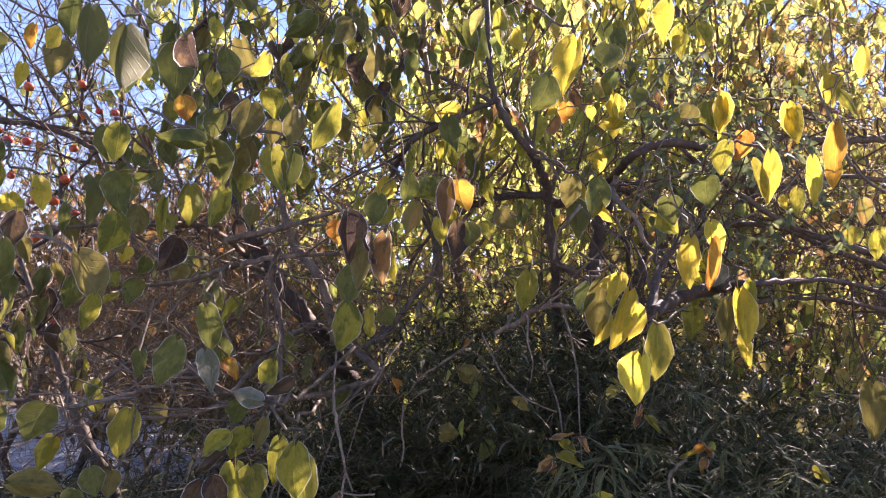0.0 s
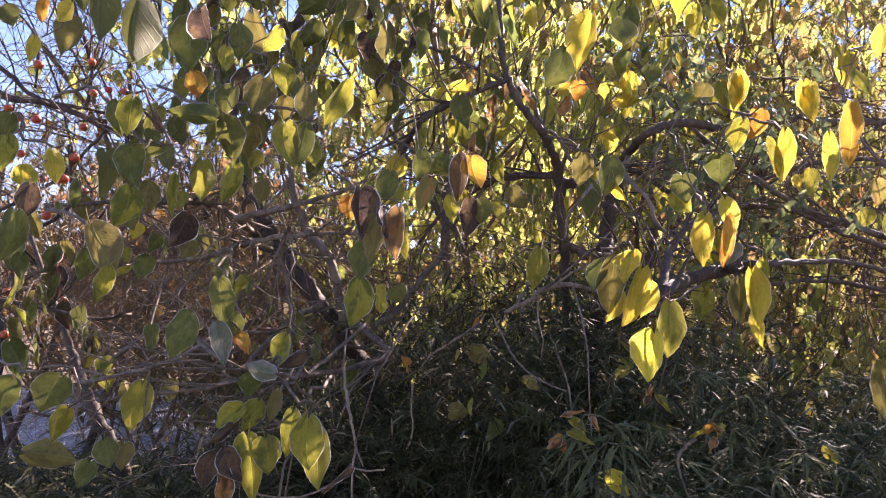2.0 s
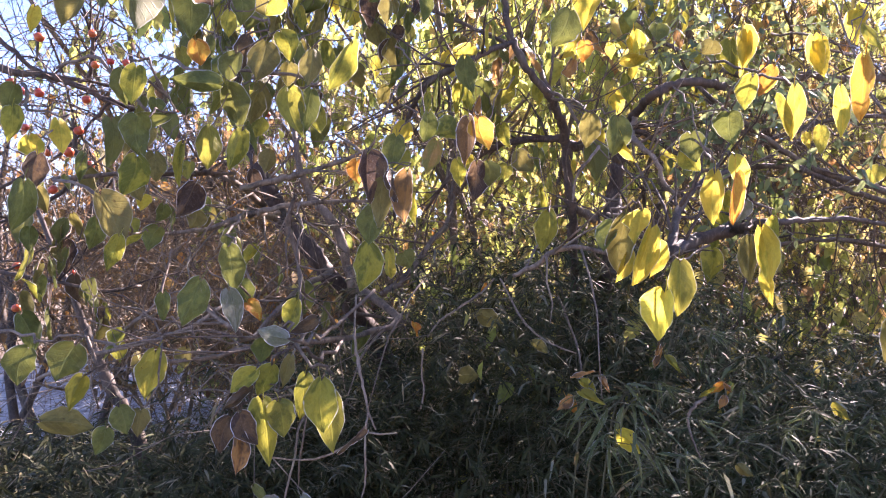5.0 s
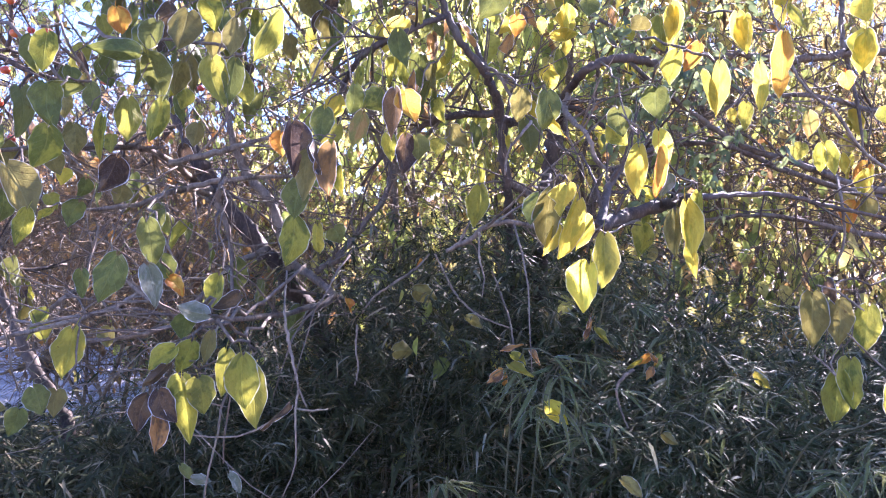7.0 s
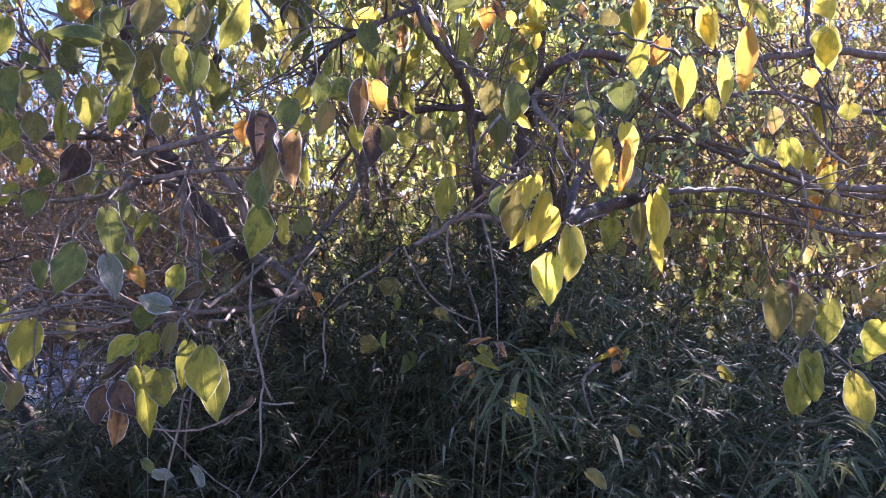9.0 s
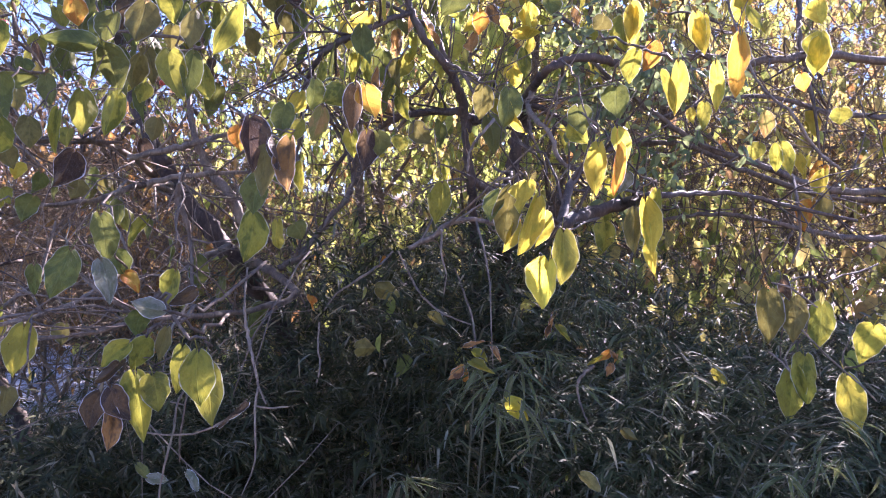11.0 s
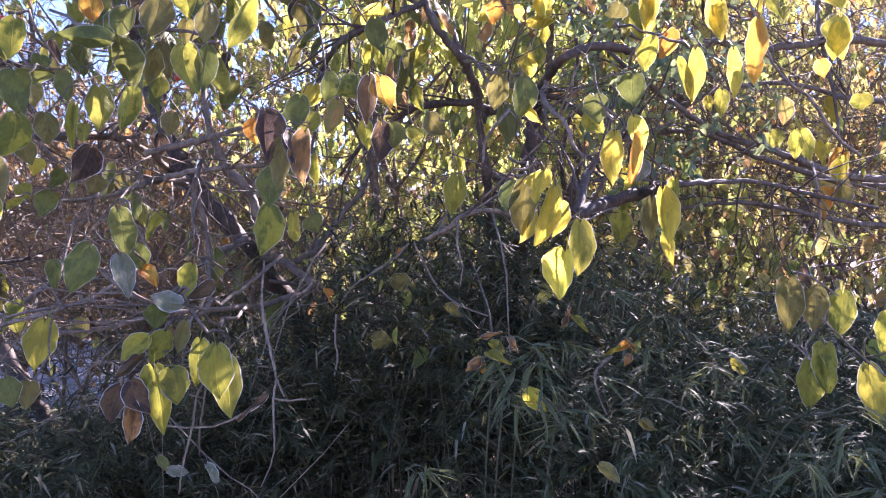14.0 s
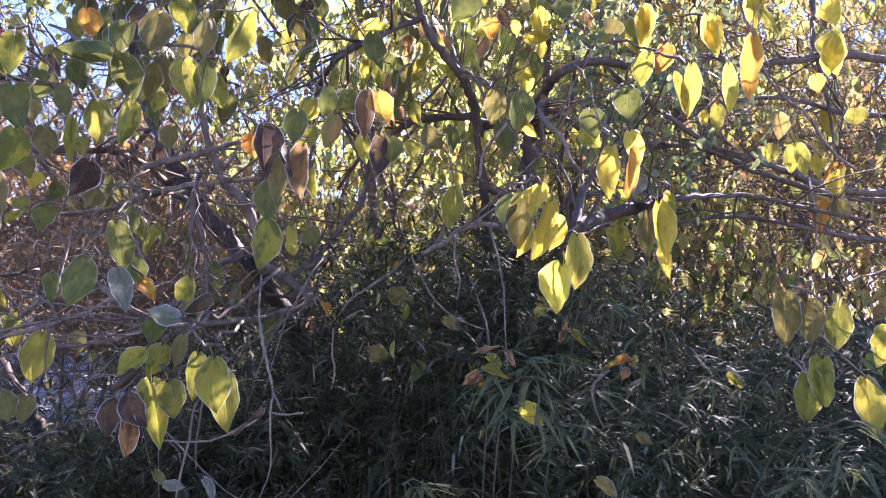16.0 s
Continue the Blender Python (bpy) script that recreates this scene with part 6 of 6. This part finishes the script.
def fruit_mesh():
    bm = bmesh.new()
    bmesh.ops.create_uvsphere(bm, u_segments=14, v_segments=10, radius=0.0155)
    for v in bm.verts:
        r = math.hypot(v.co.x, v.co.y)
        v.co.z *= 0.92
        if v.co.z > 0:
            v.co.z -= 0.004 * math.exp(-(r / 0.005) ** 2)
        else:
            v.co.z += 0.003 * math.exp(-(r / 0.004) ** 2)
    for f in bm.faces:
        f.smooth = True
    me = bpy.data.meshes.new("fruit")
    bm.to_mesh(me)
    bm.free()
    me.materials.append(fruit_skin)
    return me


def build_fruit():
    me = fruit_mesh()
    rnd = np.random.RandomState(77)
    for x, y, z in FRUITS:
        f = child("fruit", me, fruit_tree, "small orange-red fruit")
        s = rnd.uniform(0.85, 1.15)
        f.matrix_basis = Matrix.LocRotScale((x, y, z), Euler((rnd.normal() * 0.3, rnd.normal() * 0.3, rnd.uniform(0, 6))), (s, s, s))
        tb = Tubes()
        top = np.array([x, y, z + 0.012])
        tb.tube([top, top + np.array([0.004, 0, 0.02]), top + np.array([rnd.normal() * 0.02, rnd.normal() * 0.02, 0.05])], [0.0015, 0.0013, 0.0018], 5)
        child("stalk", tb.mesh("stalk", bark_dark), fruit_tree)


build_fruit()
limb(fruit_tree, "trunk", bark_dark, [(-2.9, 3.5, 0, 0.05), (-2.85, 3.4, 1.0, 0.045), (-2.8, 3.2, 1.7, 0.04), (-2.75, 3.0, 2.4, 0.025), (-2.6, 2.9, 3.2, 0.012)])
limb(fruit_tree, "limb", bark_dark, [(*(-2.151, 2.735, 2.291), 0.016), (*(-1.827, 2.661, 2.141), 0.014), (*(-1.641, 2.674, 2.111), 0.012), (*(-1.433, 2.691, 2.027), 0.009), (*(-1.279, 2.802, 1.98), 0.006)])
limb(fruit_tree, "limb", bark_dark, [(*(-2.152, 2.733, 2.356), 0.011), (*(-1.829, 2.657, 2.238), 0.01), (*(-1.703, 2.669, 2.137), 0.008), (*(-1.517, 2.682, 2.098), 0.006), (*(-1.376, 2.793, 2.069), 0.004)])
limb(fruit_tree, "limb", bark_dark, [(*(-1.463, 2.586, 2.078), 0.008), (*(-1.418, 2.535, 2.176), 0.007), (*(-1.44, 2.529, 2.293), 0.006), (*(-1.485, 2.521, 2.43), 0.005), (*(-1.551, 2.56, 2.606), 0.004)])
limb(fruit_tree, "limb", bark_dark, [(*(-1.768, 2.552, 2.462), 0.004), (*(-1.667, 2.562, 2.364), 0.005), (*(-1.637, 2.568, 2.265), 0.005), (*(-1.644, 2.572, 2.145), 0.005)])
limb(fruit_tree, "limb", bark_dark, [(*(-1.521, 2.588, 1.947), 0.006), (*(-1.512, 2.592, 1.847), 0.008), (*(-1.498, 2.597, 1.748), 0.008), (*(-1.577, 2.496, 1.641), 0.006), (*(-1.737, 2.389, 1.54), 0.005)])
limb(fruit_tree, "limb", bark_dark, [(*(-1.433, 2.691, 2.027), 0.006), (*(-1.488, 2.641, 1.936), 0.006), (*(-1.559, 2.59, 1.827), 0.006), (*(-1.636, 2.489, 1.736), 0.006), (*(-1.846, 2.479, 1.636), 0.006)])
limb(fruit_tree, "limb", bark_dark, [(*(-1.701, 2.195, 1.452), 0.008), (*(-1.496, 2.209, 1.413), 0.007), (*(-1.36, 2.219, 1.39), 0.006), (*(-1.223, 2.228, 1.363), 0.006), (*(-1.152, 2.333, 1.371), 0.005)])


# ---- dead leaves caught on the bamboo ----
def fallen(rows):
    for x, y, z, length, roll, tilt, shape, colour in rows:
        leaf = new("fallen_leaf", leaf_mesh(shape, colour, 0))
        leaf.matrix_basis = Matrix.LocRotScale((x, y, z), Euler((radians(tilt), radians(roll), radians(tilt))), (length * 0.8, length, length))
        tagged(leaf, "dry curled leaf caught on dwarf bamboo", "leaf", "fallen leaves")


fallen([
    (0.189, 1.349, 1.172, 0.058, -52, 10, 1, "brightyellow"),
    (0.433, 1.591, 1.223, 0.035, 29, 24, 3, "orange"),
    (0.451, 1.591, 1.215, 0.02, 16, 7, 5, "orange"),
    (0.134, 1.492, 1.24, 0.036, -60, -17, 3, "yellowpatch"),
    (0.105, 1.471, 1.214, 0.038, -43, -29, 3, "orange"),
    (0.344, 1.773, 1.281, 0.04, 5, 2, 5, "orangebrown"),
    (-0.109, 1.741, 1.205, 0.075, -81, 28, 0, "olive"),
    (-0.067, 1.845, 1.334, 0.076, -70, 18, 0, "olive"),
    (-0.225, 1.795, 1.319, 0.034, -22, -26, 5, "orange"),
])
fallen([
    (0.055, 1.793, 1.276, 0.044, -59, -8, 3, "olive"),
    (0.304, 1.285, 1.061, 0.042, -61, -22, 3, "olive"),
    (-0.365, 1.286, 1.071, 0.036, -40, -14, 3, "frost"),
    (-0.444, 1.335, 1.046, 0.035, -74, 11, 0, "frost"),
    (0.173, 1.492, 1.249, 0.034, -28, -10, 5, "orangebrown"),
    (-0.058, 1.998, 1.402, 0.031, 27, 1, 5, "orange"),
    (0.7, 1.689, 1.165, 0.043, -34, -13, 2, "yellowpatch"),
    (-0.481, 1.385, 1.053, 0.035, -45, -5, 0, "green"),
    (0.142, 1.372, 1.278, 0.04, 70, 20, 5, "orangebrown"),
    (0.122, 1.37, 1.243, 0.044, -62, -15, 5, "yellowpatch"),
    (0.104, 1.38, 1.228, 0.036, 32, 25, 3, "orangebrown"),
    (0.426, 1.56, 1.228, 0.04, -52, 12, 5, "orangebrown"),
    (0.408, 1.562, 1.216, 0.034, 58, -20, 5, "yellowpatch"),
    (0.43, 1.565, 1.2, 0.03, 12, 8, 3, "orangebrown"),
    (0.313, 1.6, 1.29, 0.05, 6, 14, 5, "orangebrown"),
    (0.325, 1.605, 1.275, 0.04, -38, -18, 5, "yellowpatch"),
    (0.449, 1.536, 1.069, 0.035, -51, -7, 2, "olive"),
])
